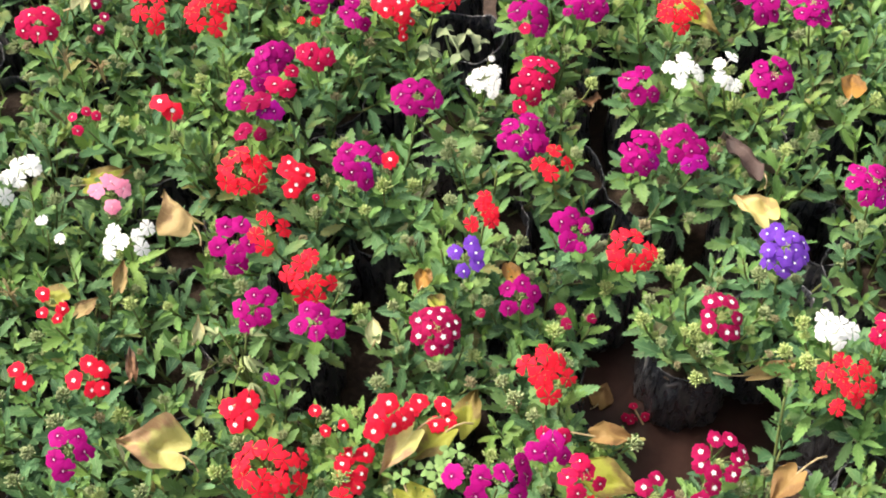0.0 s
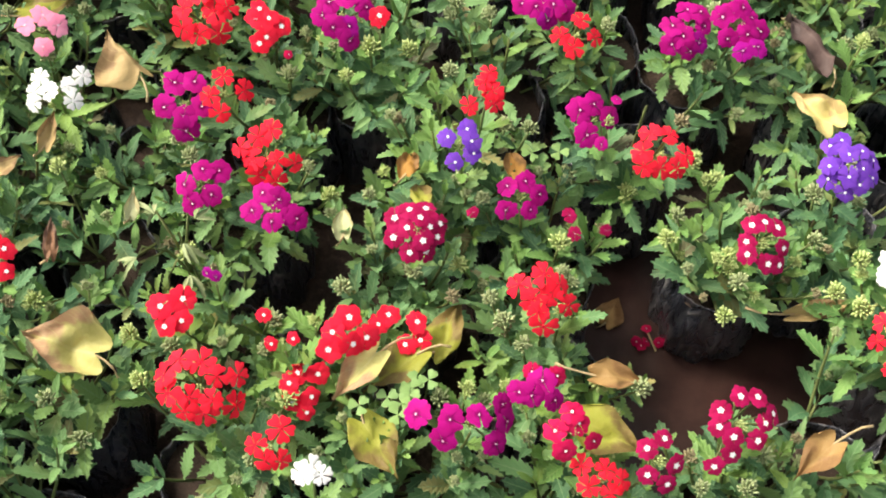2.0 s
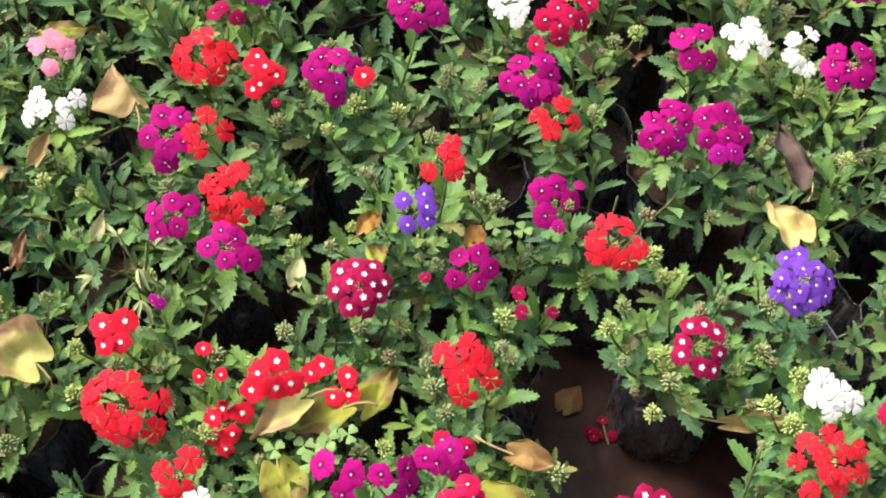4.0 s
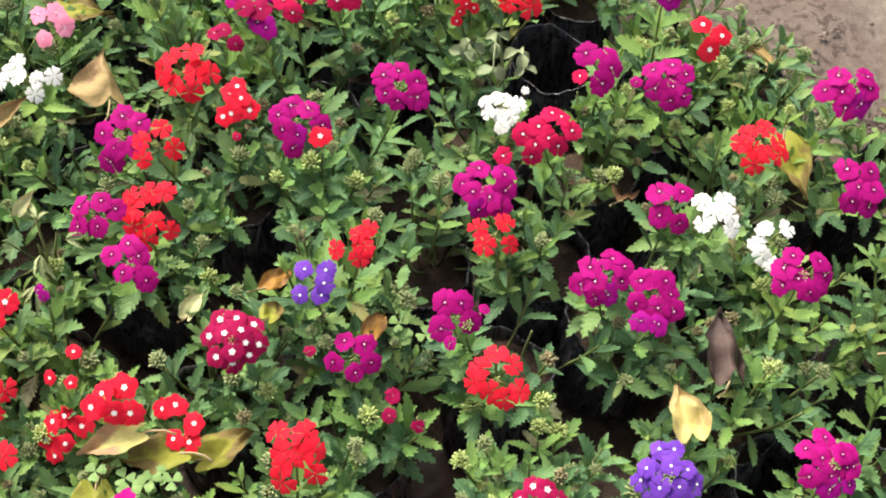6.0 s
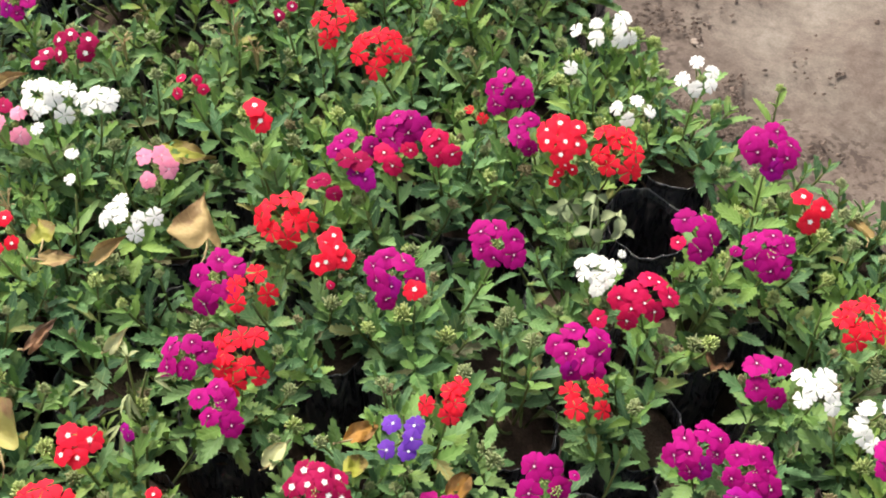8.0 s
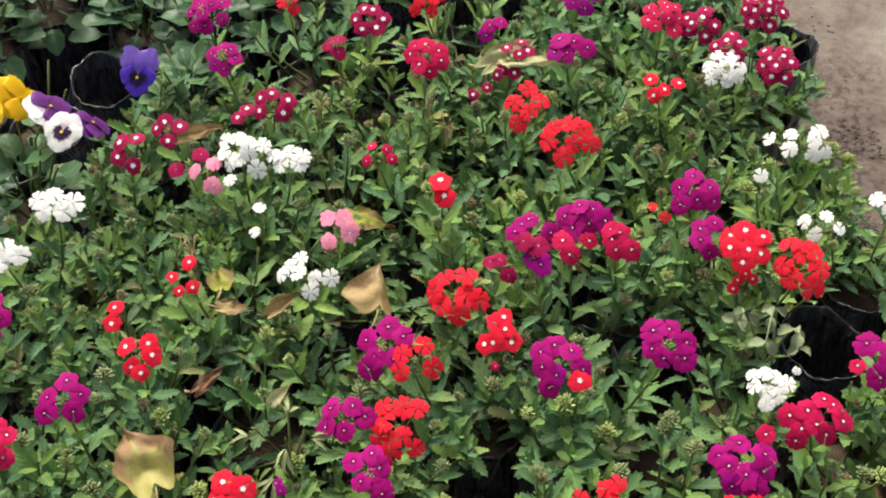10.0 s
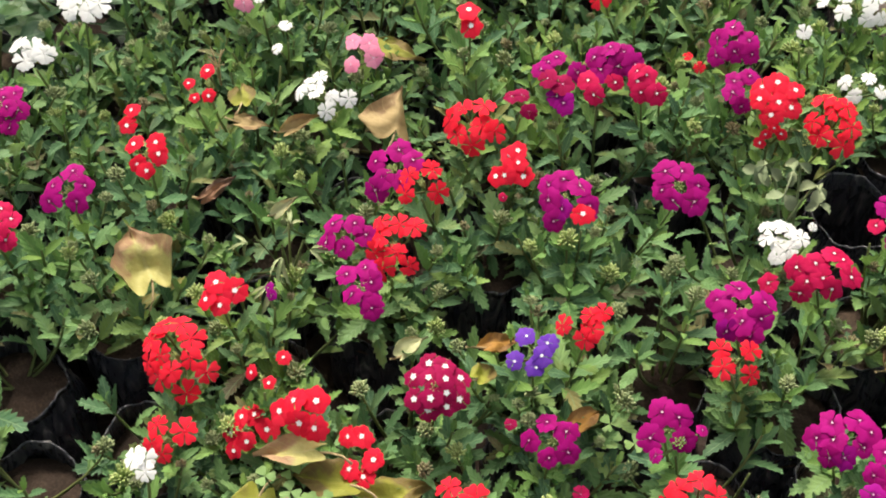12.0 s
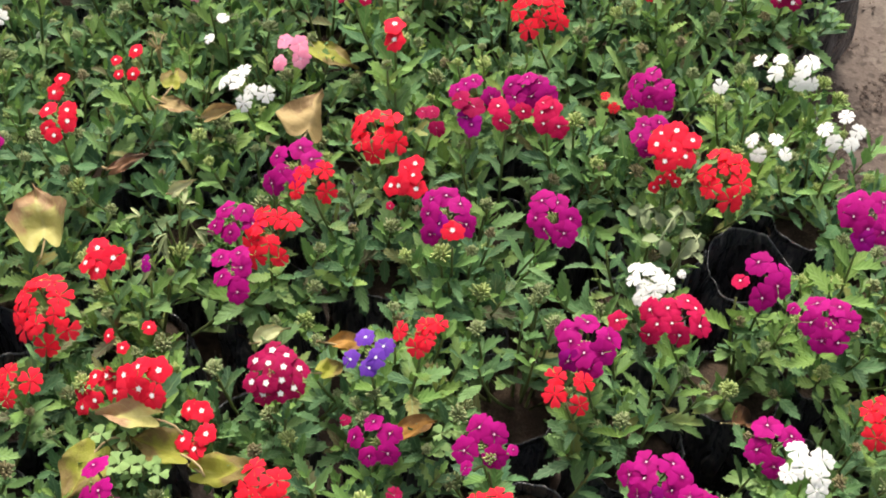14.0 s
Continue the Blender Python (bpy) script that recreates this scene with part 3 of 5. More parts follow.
HOLES += ((-0.342, -0.079, 0.022), (-0.302, -0.101, 0.026), (-0.268, -0.124, 0.026), (-0.265, -0.156, 0.026), (-0.234, -0.156, 0.018), (-0.015, 0.168, 0.010), (0.230, 0.448, 0.012), (0.091, 0.442, 0.012), (0.212, 0.088, 0.014), (0.090, 0.178, 0.010), (0.268, 0.178, 0.014))
HOLES += ((-0.003, 0.334, 0.012), (0.034, 0.310, 0.013), (-0.073, 0.212, 0.011), (-0.011, 0.178, 0.012), (-0.189, 0.243, 0.012), (-0.107, 0.161, 0.012), (-0.112, 0.247, 0.010), (-0.147, 0.257, 0.011), (0.053, 0.273, 0.011), (-0.005, 0.362, 0.010), (-0.255, 0.379, 0.012), (-0.205, 0.387, 0.012), (-0.296, 0.262, 0.012), (-0.246, 0.246, 0.010), (-0.038, 0.187, 0.010), (-0.196, 0.153, 0.010), (0.009, 0.393, 0.010), (-0.279, 0.537, 0.014), (-0.414, 0.178, 0.012), (-0.351, 0.149, 0.010))


def in_hole(x, y, more=0.0):
    return any((x - a) ** 2 + (y - b) ** 2 < (r + more) ** 2 for a, b, r in HOLES)


def bag_mesh(rng, high=0.115, wide=0.047):
    """A filled black polythene grow bag: creased wall, folded bottom, slack rolled rim."""
    heap = Heap()
    verts, faces = [], []
    sides, levels = 64, 15
    ph = [rng.uniform(0, 6.28) for _ in range(6)]
    for j in range(levels):
        t = j / (levels - 1)
        for k in range(sides):
            a = 2 * math.pi * k / sides
            r = wide * (0.90 + 0.12 * math.sin(math.pi * min(1, t * 0.9 + 0.1)))
            crease = 0.045 * math.sin(5 * a + ph[0] + 4 * t) + 0.040 * math.sin(9 * a + ph[1] - 6 * t) + 0.034 * math.sin(14 * a + ph[2] + 5 * t) + 0.040 * math.sin(23 * a + ph[3] - 5 * t) * math.sin(3 * a + ph[4])
            r *= 1 + crease * (0.6 + 0.9 * abs(t - 0.5)) * (1.0 if t < 0.7 else 1.0 - 2.0 * (t - 0.7))
            if t > 0.85:
                r *= 1 + (t - 0.85) * 0.5 * math.sin(2 * a + ph[3])
            z = high * t + (0.006 * math.sin(2 * a + ph[4]) + 0.0025 * math.sin(5 * a + ph[5])) * max(0, t - 0.6) / 0.4
            verts.append((r * math.cos(a), r * math.sin(a), z))
    for j in range(levels - 1):
        for k in range(sides):
            k2 = (k + 1) % sides
            faces.append((j * sides + k, j * sides + k2, (j + 1) * sides + k2, (j + 1) * sides + k))
    faces.append(tuple(reversed(range(sides))))
    heap.add(verts, faces)
    rim = Heap()
    lip = []
    for j, (grow, drop) in enumerate(((1.0, 0.0), (1.018, -0.003), (1.024, 0.001), (1.006, 0.0025), (0.982, 0.0005), (0.965, -0.014))):
        for k in range(sides):
            x, y, z = verts[(levels - 1) * sides + k]
            lip.append((x * grow, y * grow, z + drop * (1 + 0.5 * math.sin(6 * math.pi * k / sides + ph[5]))))
    rim.add(lip, [(j * sides + k, j * sides + (k + 1) % sides, (j + 1) * sides + (k + 1) % sides, (j + 1) * sides + k) for j in range(5) for k in range(sides)])
    return heap.mesh("bag", [BAG]), rim.mesh("rim", [BAG])


def bag_soil_mesh(rng, high=0.098, wide=0.0435):
    verts, faces = [(0, 0, high + 0.008)], []
    rings, sides = 6, 22
    for j in range(1, rings + 1):
        for k in range(sides):
            a, r = 2 * math.pi * k / sides, wide * j / rings
            verts.append((r * math.cos(a), r * math.sin(a), high + 0.008 * (1 - (j / rings) ** 2) + rng.uniform(-0.0022, 0.0022)))
    for k in range(sides):
        faces.append((0, 1 + k, 1 + (k + 1) % sides))
    for j in range(rings - 1):
        for k in range(sides):
            a, b = 1 + j * sides + k, 1 + j * sides + (k + 1) % sides
            faces.append((a, a + sides, b + sides, b))
    return mesh_of("soil", verts, faces, [POT_SOIL])


def grow_verbena(spec, rng):
    x, y, kind, vigour, tall, heads, fresh, extra = spec
    base = Vector((x, y, 0.100))
    words = []
    for h in heads:
        if COLOUR_WORD[h[0]] not in words:
            words.append(COLOUR_WORD[h[0]])
    label = ("bushy green verbena plant with " + " and ".join(words[:2]) + " flower heads") if words else "bushy green verbena plant in bud without open flowers"
    plant = thing("verbena_plant", Matrix.Translation(base), label, "plant", "verbenas in the nursery bed")
    stems, mass = Heap(), Heap()
    near = -0.60 < x < 0.55 and -0.27 < y < 0.72
    singles = 0 if near else 99
    shoots = [(None, None, 1.0, None)] * round(17 * vigour) + [(h[1] - base, h, 1.0, None) for h in heads] + [(p - base, None, size, bright) for p, size, bright in extra]
    n = len(shoots)
    for i, (goal, h, grown, bright) in enumerate(shoots):
        a = i * 2.39996 + rng.uniform(-0.4, 0.4)
        if goal is None:
            r = 0.082 * math.sqrt((i + 0.5) / n) * rng.uniform(0.85, 1.15)
            top = Vector((r * math.cos(a), r * math.sin(a), (0.088 * tall + rng.uniform(-0.024, 0.022)) - 4.0 * r * r))
            if in_hole(x + top.x, y + top.y, 0.008):
                continue
        elif h is None:
            top = goal
        else:
            top = goal - Vector((0, 0, 0.020))
        foot = Vector((rng.uniform(-0.012, 0.012), rng.uniform(-0.012, 0.012), 0.0))
        bend = Vector((top.x * 0.75, top.y * 0.75, top.z * 0.42))
        pts = []
        for k in range(6):
            t = k / 5
            pts.append(foot * (1 - t) ** 2 + bend * 2 * t * (1 - t) + top * t * t)
        v, f = tube(pts, [0.0017, 0.0016, 0.0015, 0.0014, 0.0012, 0.0010], 4)
        if h is None:
            stems.add(v, f)
        else:
            part("stem", mesh_of("stem", v, f, [STEM]), plant)
        young = rng.random() < fresh if bright is None else bright
        tip = h is None
        size = rng.uniform(0.70, 1.06) * min(grown, 1.15)
        pairs = 6 if tip else 4
        twist = rng.uniform(0, 3.14)
        for p in range(pairs):
            s = p / 6 if tip else 0.30 + p / 7
            t = 1 - 0.78 * s ** 1.1
            place = foot * (1 - t) ** 2 + bend * 2 * t * (1 - t) + top * t * t
            along = ((bend - foot) * (1 - t) + (top - bend) * t).normalized()
            long = (0.015 + 0.023 * min(1, s * 2.4) - 0.004 * max(0, s - 0.6)) * size
            if p == 0 and tip:
                long = 0.012 * size
            for q in (0, 1):
                az = twist + p * math.pi / 2 + q * math.pi + rng.uniform(-0.20, 0.20)
                out = Matrix.Rotation(az, 3, along) @ along.orthogonal().normalized()
                lift = 1.45 - 1.20 * min(1, s * 1.4) + rng.uniform(-0.28, 0.28)
                way = (out + along * lift).normalized()
                if way.z < -0.35:
                    way.z = -0.35
                m = aim(place, way, along + Vector((0, 0, 0.9)), long * rng.uniform(0.85, 1.15))
                mid = place + way * long * 0.6
                if in_hole(x + mid.x, y + mid.y):
                    continue
                if p > 2 and rng.random() < 0.10 * p:
                    continue
                if p < 1:
                    k = rng.randrange(len(LITTLE))
                    mass.add(*LITTLE[k][:2], 1, LITTLE[k][2], m)
                elif singles < 24 and 1 <= p <= 3 and rng.random() < 0.45:
                    singles += 1
                    part("leaf", rng.choice(YOUNG_MESH if young and p < 3 else LEAF_MESH), plant, m)
                else:
                    shape = rng.choice(LEAVES if near and p < 5 else PLAIN)
                    mass.add(*shape[:2], 1 if young and p < 3 else 0, shape[2], m)
        if tip and near and rng.random() < (0.9 if bright else 0.50):
            look_of = "fresh" if young and rng.random() < 0.75 else "spent" if rng.random() < 0.28 else "downy"
            part("bud", rng.choice(BUD_MESH[look_of]), plant, facing(top + Vector((0, 0, 0.003)), (pts[-1] - pts[-2]).normalized() + Vector((0, 0, 0.5)), rng.uniform(0, 6), rng.uniform(0.48, 0.88)))
    tagged(part("stem_tangle", stems.mesh("stem_tangle", [STEM]), plant), kind="stuff")
    tagged(part("foliage", mass.mesh("foliage", [LEAF, YOUNG]), plant), kind="stuff")
    for h in heads:
        build_head(plant, base, h, rng)
    return plant


# ---------------------------------------------------------------- ground, bed and water
def edge_line(x):
    """The line where the wet bed soil gives way to the trodden path."""
    pts = ((-30.0, 40.0), (-0.3, 1.70), (0.00, 1.04), (0.12, 0.80), (0.22, 0.68), (0.36, 0.56), (0.48, 0.475), (0.62, 0.40), (1.3, 0.05), (40.0, -20.0))
    for (x0, y0), (x1, y1) in zip(pts, pts[1:]):
        if x0 <= x <= x1:
            return y0 + (y1 - y0) * (x - x0) / (x1 - x0)
    return -20.0


def spread(near, step, far):
    inner = np.arange(-near, near + step / 2, step)
    outer = near * np.geomspace(1.15, far / near, 14)
    return np.concatenate([-outer[::-1], inner, outer])


xs, ys = spread(1.3, 0.02, 300.0), spread(1.3, 0.02, 300.0)
verts, faces = [], []
for j, gy in enumerate(ys):
    for i, gx in enumerate(xs):
        z = -0.004
        if abs(gx) < 1.4 and abs(gy) < 1.4 and gy > edge_line(gx) - 0.10:
            rough_in = max(0.15, 1 - max(0, gy - edge_line(gx) - 0.15) * 3.0)
            z += 0.010 * noise.noise(Vector((gx * 9, gy * 9, 0))) + rough_in * (0.012 * noise.noise(Vector((gx * 30, gy * 30, 3))) + 0.007 * noise.noise(Vector((gx * 70, gy * 70, 5))))
        verts.append((gx, gy, z))
nx = len(xs)
for j in range(len(ys) - 1):
    for i in range(nx - 1):
        a = j * nx + i
        faces.append((a, a + 1, a + nx + 1, a + nx))
ground_mesh = mesh_of("ground", verts, faces, [PATH_SOIL])
stain = ground_mesh.attributes.new("damp", "FLOAT", "POINT")
damp = []
for gx, gy, _ in verts:
    off = 9.0 if max(abs(gx), abs(gy)) > 3 else max((gy - edge_line(gx) - 0.17) * 0.62, (math.hypot(gx + 0.12, gy - 0.2) - 1.25) * 0.6) + 0.17 * noise.noise(Vector((gx * 9, gy * 9, 1))) + 0.15 * noise.noise(Vector((gx * 24, gy * 24, 7)))
    damp.append(min(1.0, max(0.0, 1.0 - off / 0.24)))
stain.data.foreach_set("value", damp)
litter = ground_mesh.attributes.new("crumb", "FLOAT", "POINT")
crumbs = []
for gx, gy, _ in verts:
    off = 9.0 if max(abs(gx), abs(gy)) > 3 else (gy - edge_line(gx) - 0.10) / 0.22 + 0.9 * noise.noise(Vector((gx * 7, gy * 7, 2))) + 0.6 * noise.noise(Vector((gx * 19, gy * 19, 6)))
    crumbs.append(min(0.85, max(0.0, 0.9 - off)))
litter.data.foreach_set("value", crumbs)
tagged(new("ground", ground_mesh), "pale brown trodden soil of the path beside the bed", "ground", kind="structure")

PUDDLE = (0.215, -0.120)
step = 0.015
bx, by = np.arange(-1.6, 1.25, step), np.arange(-1.25, 1.6, step)
verts, faces, at = [], [], {}
for j, gy in enumerate(by):
    for i, gx in enumerate(bx):
        ragged = 0.035 * noise.noise(Vector((gx * 14, gy * 14, 8))) + 0.02 * noise.noise(Vector((gx * 40, gy * 40, 2)))
        if gy < edge_line(gx) + ragged and math.hypot(gx + 0.12, gy - 0.2) < 1.30 + 3 * ragged:
            d = math.hypot((gx - PUDDLE[0]) / 0.14, (gy - PUDDLE[1]) / 0.18)
            z = 0.016 + 0.007 * noise.noise(Vector((gx * 12, gy * 12, 1))) + 0.006 * noise.noise(Vector((gx * 45, gy * 45, 4)))
            z -= 0.012 * max(0.0, 1 - d ** 3)
            z -= 0.012 * max(0.0, 1 - (edge_line(gx) + ragged - gy) / 0.06)
            at[(i, j)] = len(verts)
            verts.append((gx, gy, z))
# keep the one sheet that lies under the bed, without stray crumbs at its rim
start = min(at, key=lambda c: bx[c[0]] ** 2 + by[c[1]] ** 2)
sheet, fresh_cells = {start}, [start]
while fresh_cells:
    i, j = fresh_cells.pop()
    for c in ((i + 1, j), (i - 1, j), (i, j + 1), (i, j - 1)):
        if c in at and c not in sheet:
            sheet.add(c)
            fresh_cells.append(c)
quads = [(c, (c[0] + 1, c[1]), (c[0] + 1, c[1] + 1), (c[0], c[1] + 1)) for c in at]
quads = [q for q in quads if all(c in sheet for c in q)]
used = {c: k for k, c in enumerate(dict.fromkeys(c for q in quads for c in q))}
verts = [verts[at[c]] for c in used]
faces = [tuple(used[c] for c in q) for q in quads]
tagged(new("bed_soil", mesh_of("bed_soil", verts, faces, [BED_SOIL])), "dark damp soil between the nursery bags", "soil", kind="structure")

verts = [(PUDDLE[0], PUDDLE[1], 0.0125)]
for k in range(48):
    a = 2 * math.pi * k / 48
    r = 1 + 0.10 * math.sin(3 * a + 1) + 0.06 * math.sin(7 * a)
    verts.append((PUDDLE[0] + 0.155 * r * math.cos(a), PUDDLE[1] + 0.195 * r * math.sin(a), 0.0125))
tagged(new("water", mesh_of("water", verts, [(0, 1 + k, 1 + (k + 1) % 48) for k in range(48)], [WATER])), "shallow brown muddy puddle between the bags", "puddle", kind="structure")

RG = random.Random(5)
clods = Heap()
for _ in range(9000):
    gx = RG.uniform(0.0, 0.9)
    gy = edge_line(gx) + 0.02 + abs(RG.gauss(0.0, 0.12))
    heaped = noise.noise(Vector((gx * 11, gy * 11, 9))) + 0.6 * noise.noise(Vector((gx * 27, gy * 27, 4))) + 0.9 * max(0.0, 0.10 - (gy - edge_line(gx))) / 0.10
    if heaped < 0.28 + RG.uniform(-0.12, 0.12):
        continue
    s = RG.uniform(0.0008, 0.0034) * (1.5 if RG.random() < 0.08 else 1)
    pts = []
    for dx, dy, dz in ((1, 0, 0.1), (0.4, 0.9, 0), (-0.7, 0.6, 0.1), (-0.9, -0.4, 0), (0.1, -1, 0.05), (0.2, 0.2, 0.8), (-0.3, -0.2, 0.7)):
        pts.append((gx + dx * s * RG.uniform(0.7, 1.3), gy + dy * s * RG.uniform(0.7, 1.3), 0.002 + dz * s * RG.uniform(0.7, 1.3)))
    clods.add(pts, [(0, 1, 5), (1, 2, 6, 5), (2, 3, 6), (3, 4, 6), (4, 0, 5, 6), (0, 4, 3, 2, 1)])
tagged(new("soil_clods", clods.mesh("soil_clods", [CLOD], False)), "crumbled dark soil clods along the bed's edge", "soil", kind="stuff")


def pebble(x, y, size, flat, label):
    bm = bmesh.new()
    bmesh.ops.create_icosphere(bm, subdivisions=3, radius=1)
    for v in bm.verts:
        v.co *= 1 + 0.55 * noise.noise(v.co * 1.9 + Vector((x * 50, y * 50, 0))) + 0.22 * noise.noise(v.co * 5 + Vector((x * 50, y * 50, 4)))
        v.co = Vector((v.co.x * size, v.co.y * size * 0.62, v.co.z * size * flat))
    bmesh.ops.rotate(bm, verts=bm.verts, matrix=Matrix.Rotation(-0.7, 3, "Z"))
    me = bpy.data.meshes.new("pebble")
    bm.to_mesh(me)
    bm.free()
    me.materials.append(STONE)
    thing("pebble", Matrix.Translation((x, y, size * flat * 0.5 - 0.001)), label, "stone", "pebbles on the path", me)


pebble(0.570, 0.715, 0.014, 0.20, "pale crumbling flake of stone on the trodden soil")
pebble(0.545, 0.770, 0.005, 0.35, "small pale pebble on the trodden soil")
pebble(0.660, 0.690, 0.004, 0.35, "small pale pebble on the trodden soil")
pebble(0.271, 0.817, 0.009, 0.30, "pinkish flake of stone at the bed's edge")
for px, py, ps in ((0.640, 0.862, 0.012), (0.662, 0.850, 0.009), (0.655, 0.880, 0.014), (0.680, 0.862, 0.011), (0.690, 0.840, 0.008), (0.625, 0.885, 0.009)):
    pebble(px, py, ps, 0.55, "lump of dry pale earth at the path's far side")

# ---------------------------------------------------------------- the flower heads
# loose heads, floret by floret
head("pink", -0.221, 0.291, 0.225, floret=0.0198, spots="-12,7 4,10 13,-1 -4,-14")
head("red_eyed", -0.138, 0.342, 0.257, floret=0.0216, spots="-4,7 4,-6")
head("magenta", -0.014, 0.381, 0.228, floret=0.0210, spots="-7,9 6,9 -17,-4 -7,-13 6,-5 19,2")
head("rose", 0.024, 0.350, 0.242, floret=0.0183, spots="-9,8 -5,-1 1,-9 14,-5 0,7")
head("rose", -0.013, 0.343, 0.228, floret=0.0174, spots="12,8 -1,-9 -11,2")
head("magenta", -0.058, 0.353, 0.225, floret=0.0187, spots="-7,1 -11,-7 20,1 -2,7")
head("crimson", -0.050, 0.334, 0.225, floret=0.0195, spots="-7,0 7,0")
head("purple", -0.040, 0.324, 0.215, floret=0.0195, spots="-4,2 4,-2")
head("crimson", -0.070, 0.305, 0.218, floret=0.0143, spots="-1,5 -9,1 10,-6")
head("scarlet", 0.047, 0.428, 0.210, floret=0.0115, spots="-7,4 7,-4")
head("magenta", 0.095, 0.413, 0.210, floret=0.0181, spots="-7,6 4,15 7,-14 -4,-5")
head("red_eyed", 0.132, 0.383, 0.243, floret=0.0195, spots="-4,13 -15,5 -13,-6 3,-4 1,-16 12,12 14,-4")
head("scarlet", 0.182, 0.387, 0.235, floret=0.0230, spots="-13,16 6,15 16,-1 -6,-16 -16,-6 15,-18 -2,9")
head("red_eyed", 0.137, 0.370, 0.211, floret=0.0104, spots="1,7 -4,-1 -6,-9 8,4")
head("scarlet", -0.094, 0.254, 0.225, floret=0.0231, spots="4,20 -14,12 -19,-3 -8,-12 8,-17 10,2 21,2")
head("red_eyed", -0.048, 0.238, 0.211, floret=0.0177, spots="-5,8 5,4 -2,-10 13,-5 -9,-13 0,14")
head("rose", -0.039, 0.202, 0.211, floret=0.0077, spots="-0,-0")
head("magenta", -0.132, 0.180, 0.221, floret=0.0202, spots="-2,19 -16,3 -4,-9 13,15 12,-6 -6,-20")
head("scarlet", -0.100, 0.172, 0.230, floret=0.0190, spots="4,14 -12,2 16,-2 -8,-14")
head("magenta", -0.141, 0.114, 0.205, floret=0.0180, spots="-12,4 5,11 17,6 -11,-12 5,-10")
head("scarlet", -0.087, 0.099, 0.239, floret=0.0201, spots="-17,12 -1,16 10,19 -11,2 -11,-12 6,-6 19,-12 -0,-21")
head("magenta", -0.094, 0.062, 0.222, floret=0.0180, spots="-17,5 5,6 -6,-8 10,-6 -5,15 13,-12")
head("magenta", 0.011, 0.206, 0.233, floret=0.0198, spots="-15,6 -6,15 9,14 -10,-6 3,-9 0,-20 22,2")
head("red_eyed", 0.036, 0.184, 0.249, floret=0.0174, spots="0,-0")
head("magenta", 0.093, 0.243, 0.251, floret=0.0198, spots="-14,8 -2,13 14,6 -11,-7 -0,-12 16,-7")
head("violet", 0.054, 0.048, 0.249, floret=0.0148, spots="-9,9 7,10 7,0 -10,-11 6,-9")
head("scarlet", 0.185, 0.123, 0.226, floret=0.0189, spots="-13,4 7,11 14,-6 -7,-8")
head("scarlet", 0.083, 0.073, 0.271, floret=0.0169, spots="-16,-7 1,7 5,-2 3,-11 7,12")
head("magenta", 0.161, 0.042, 0.235, floret=0.0187, spots="-8,8 4,9 -9,-12 13,-4")
head("magenta", 0.172, 0.034, 0.235, floret=0.0102, spots="11,14 -12,-15")
head("white", 0.180, 0.261, 0.213, floret=0.0156, spots="-14,5 -6,9 4,8 14,6 -11,-4 -1,-5 9,-5 2,-15")
head("white", 0.199, 0.284, 0.213, floret=0.0079, spots="-0,0")
head("rose", 0.220, 0.223, 0.235, floret=0.0179, spots="-20,-2 -8,5 2,18 10,16 20,5 10,-9 1,-4 -9,-10 -11,-20")
head("rose", 0.185, 0.195, 0.235, floret=0.0166, spots="-0,0")
head("magenta", 0.175, 0.164, 0.229, floret=0.0201, spots="-8,17 13,14 -11,-3 15,1 3,-6 -20,3 -5,-17 12,-14")
head("magenta", 0.274, 0.098, 0.219, floret=0.0187, spots="-11,8 6,17 16,12 -6,-3 5,-12 -4,-16 15,0 -17,-6")
head("magenta", 0.316, 0.088, 0.222, floret=0.0187, spots="-13,9 -15,-9 2,-11 11,1 6,11 -6,11 15,-12")
head("purple", 0.311, 0.061, 0.222, floret=0.0158, spots="-7,1 7,-0")
head("magenta", 0.330, 0.191, 0.197, floret=0.0201, spots="-10,11 9,13 -8,-9 9,-14")
head("white", 0.363, 0.164, 0.230, floret=0.0185, spots="-13,10 5,12 10,-0 -11,-9 12,-10 -3,1")
head("white", 0.406, 0.149, 0.219, floret=0.0168, spots="-4,12 14,14 -9,-1 3,-16 -4,-10")
head("magenta", 0.421, 0.096, 0.260, floret=0.0186, spots="-9,14 -15,4 11,12 16,2 -4,-3 6,-12 -15,-9 12,-8")
head("magenta", 0.263, 0.311, 0.227, floret=0.0209, spots="-15,9 8,-2 2,-16 5,8")
head("rose", 0.245, 0.295, 0.227, floret=0.0138, spots="-1,-0")
head("magenta", 0.322, 0.292, 0.235, floret=0.0197, spots="-16,10 0,16 12,9 -13,-6 2,-3 1,-15 12,-10")
head("magenta", 0.292, 0.289, 0.235, floret=0.0098, spots="0,0")
head("red_eyed", 0.364, 0.379, 0.203, floret=0.0202, spots="-9,11 9,2 -1,-12")
head("magenta", 0.309, 0.364, 0.285, floret=0.0209, spots="-14,11 3,17 16,7 -11,-4 3,-8 14,-5 3,-17 -18,2")
head("scarlet", 0.397, 0.233, 0.238, floret=0.0204, spots="3,16 -17,-0 -7,-4 -4,-16 5,-7 15,4 -11,9 18,-6")
head("magenta", 0.474, 0.299, 0.242, floret=0.0213, spots="-11,12 -7,-2 14,14 17,4 10,-10 -3,-15 -21,-1")
head("magenta", 0.476, 0.195, 0.246, floret=0.0200, spots="-13,14 6,14 -3,0 9,-1 -7,-12 7,-15")
head("red_eyed", -0.079, -0.058, 0.225, floret=0.0195, spots="-8,6 7,12 3,-7 14,-6 -15,-5")
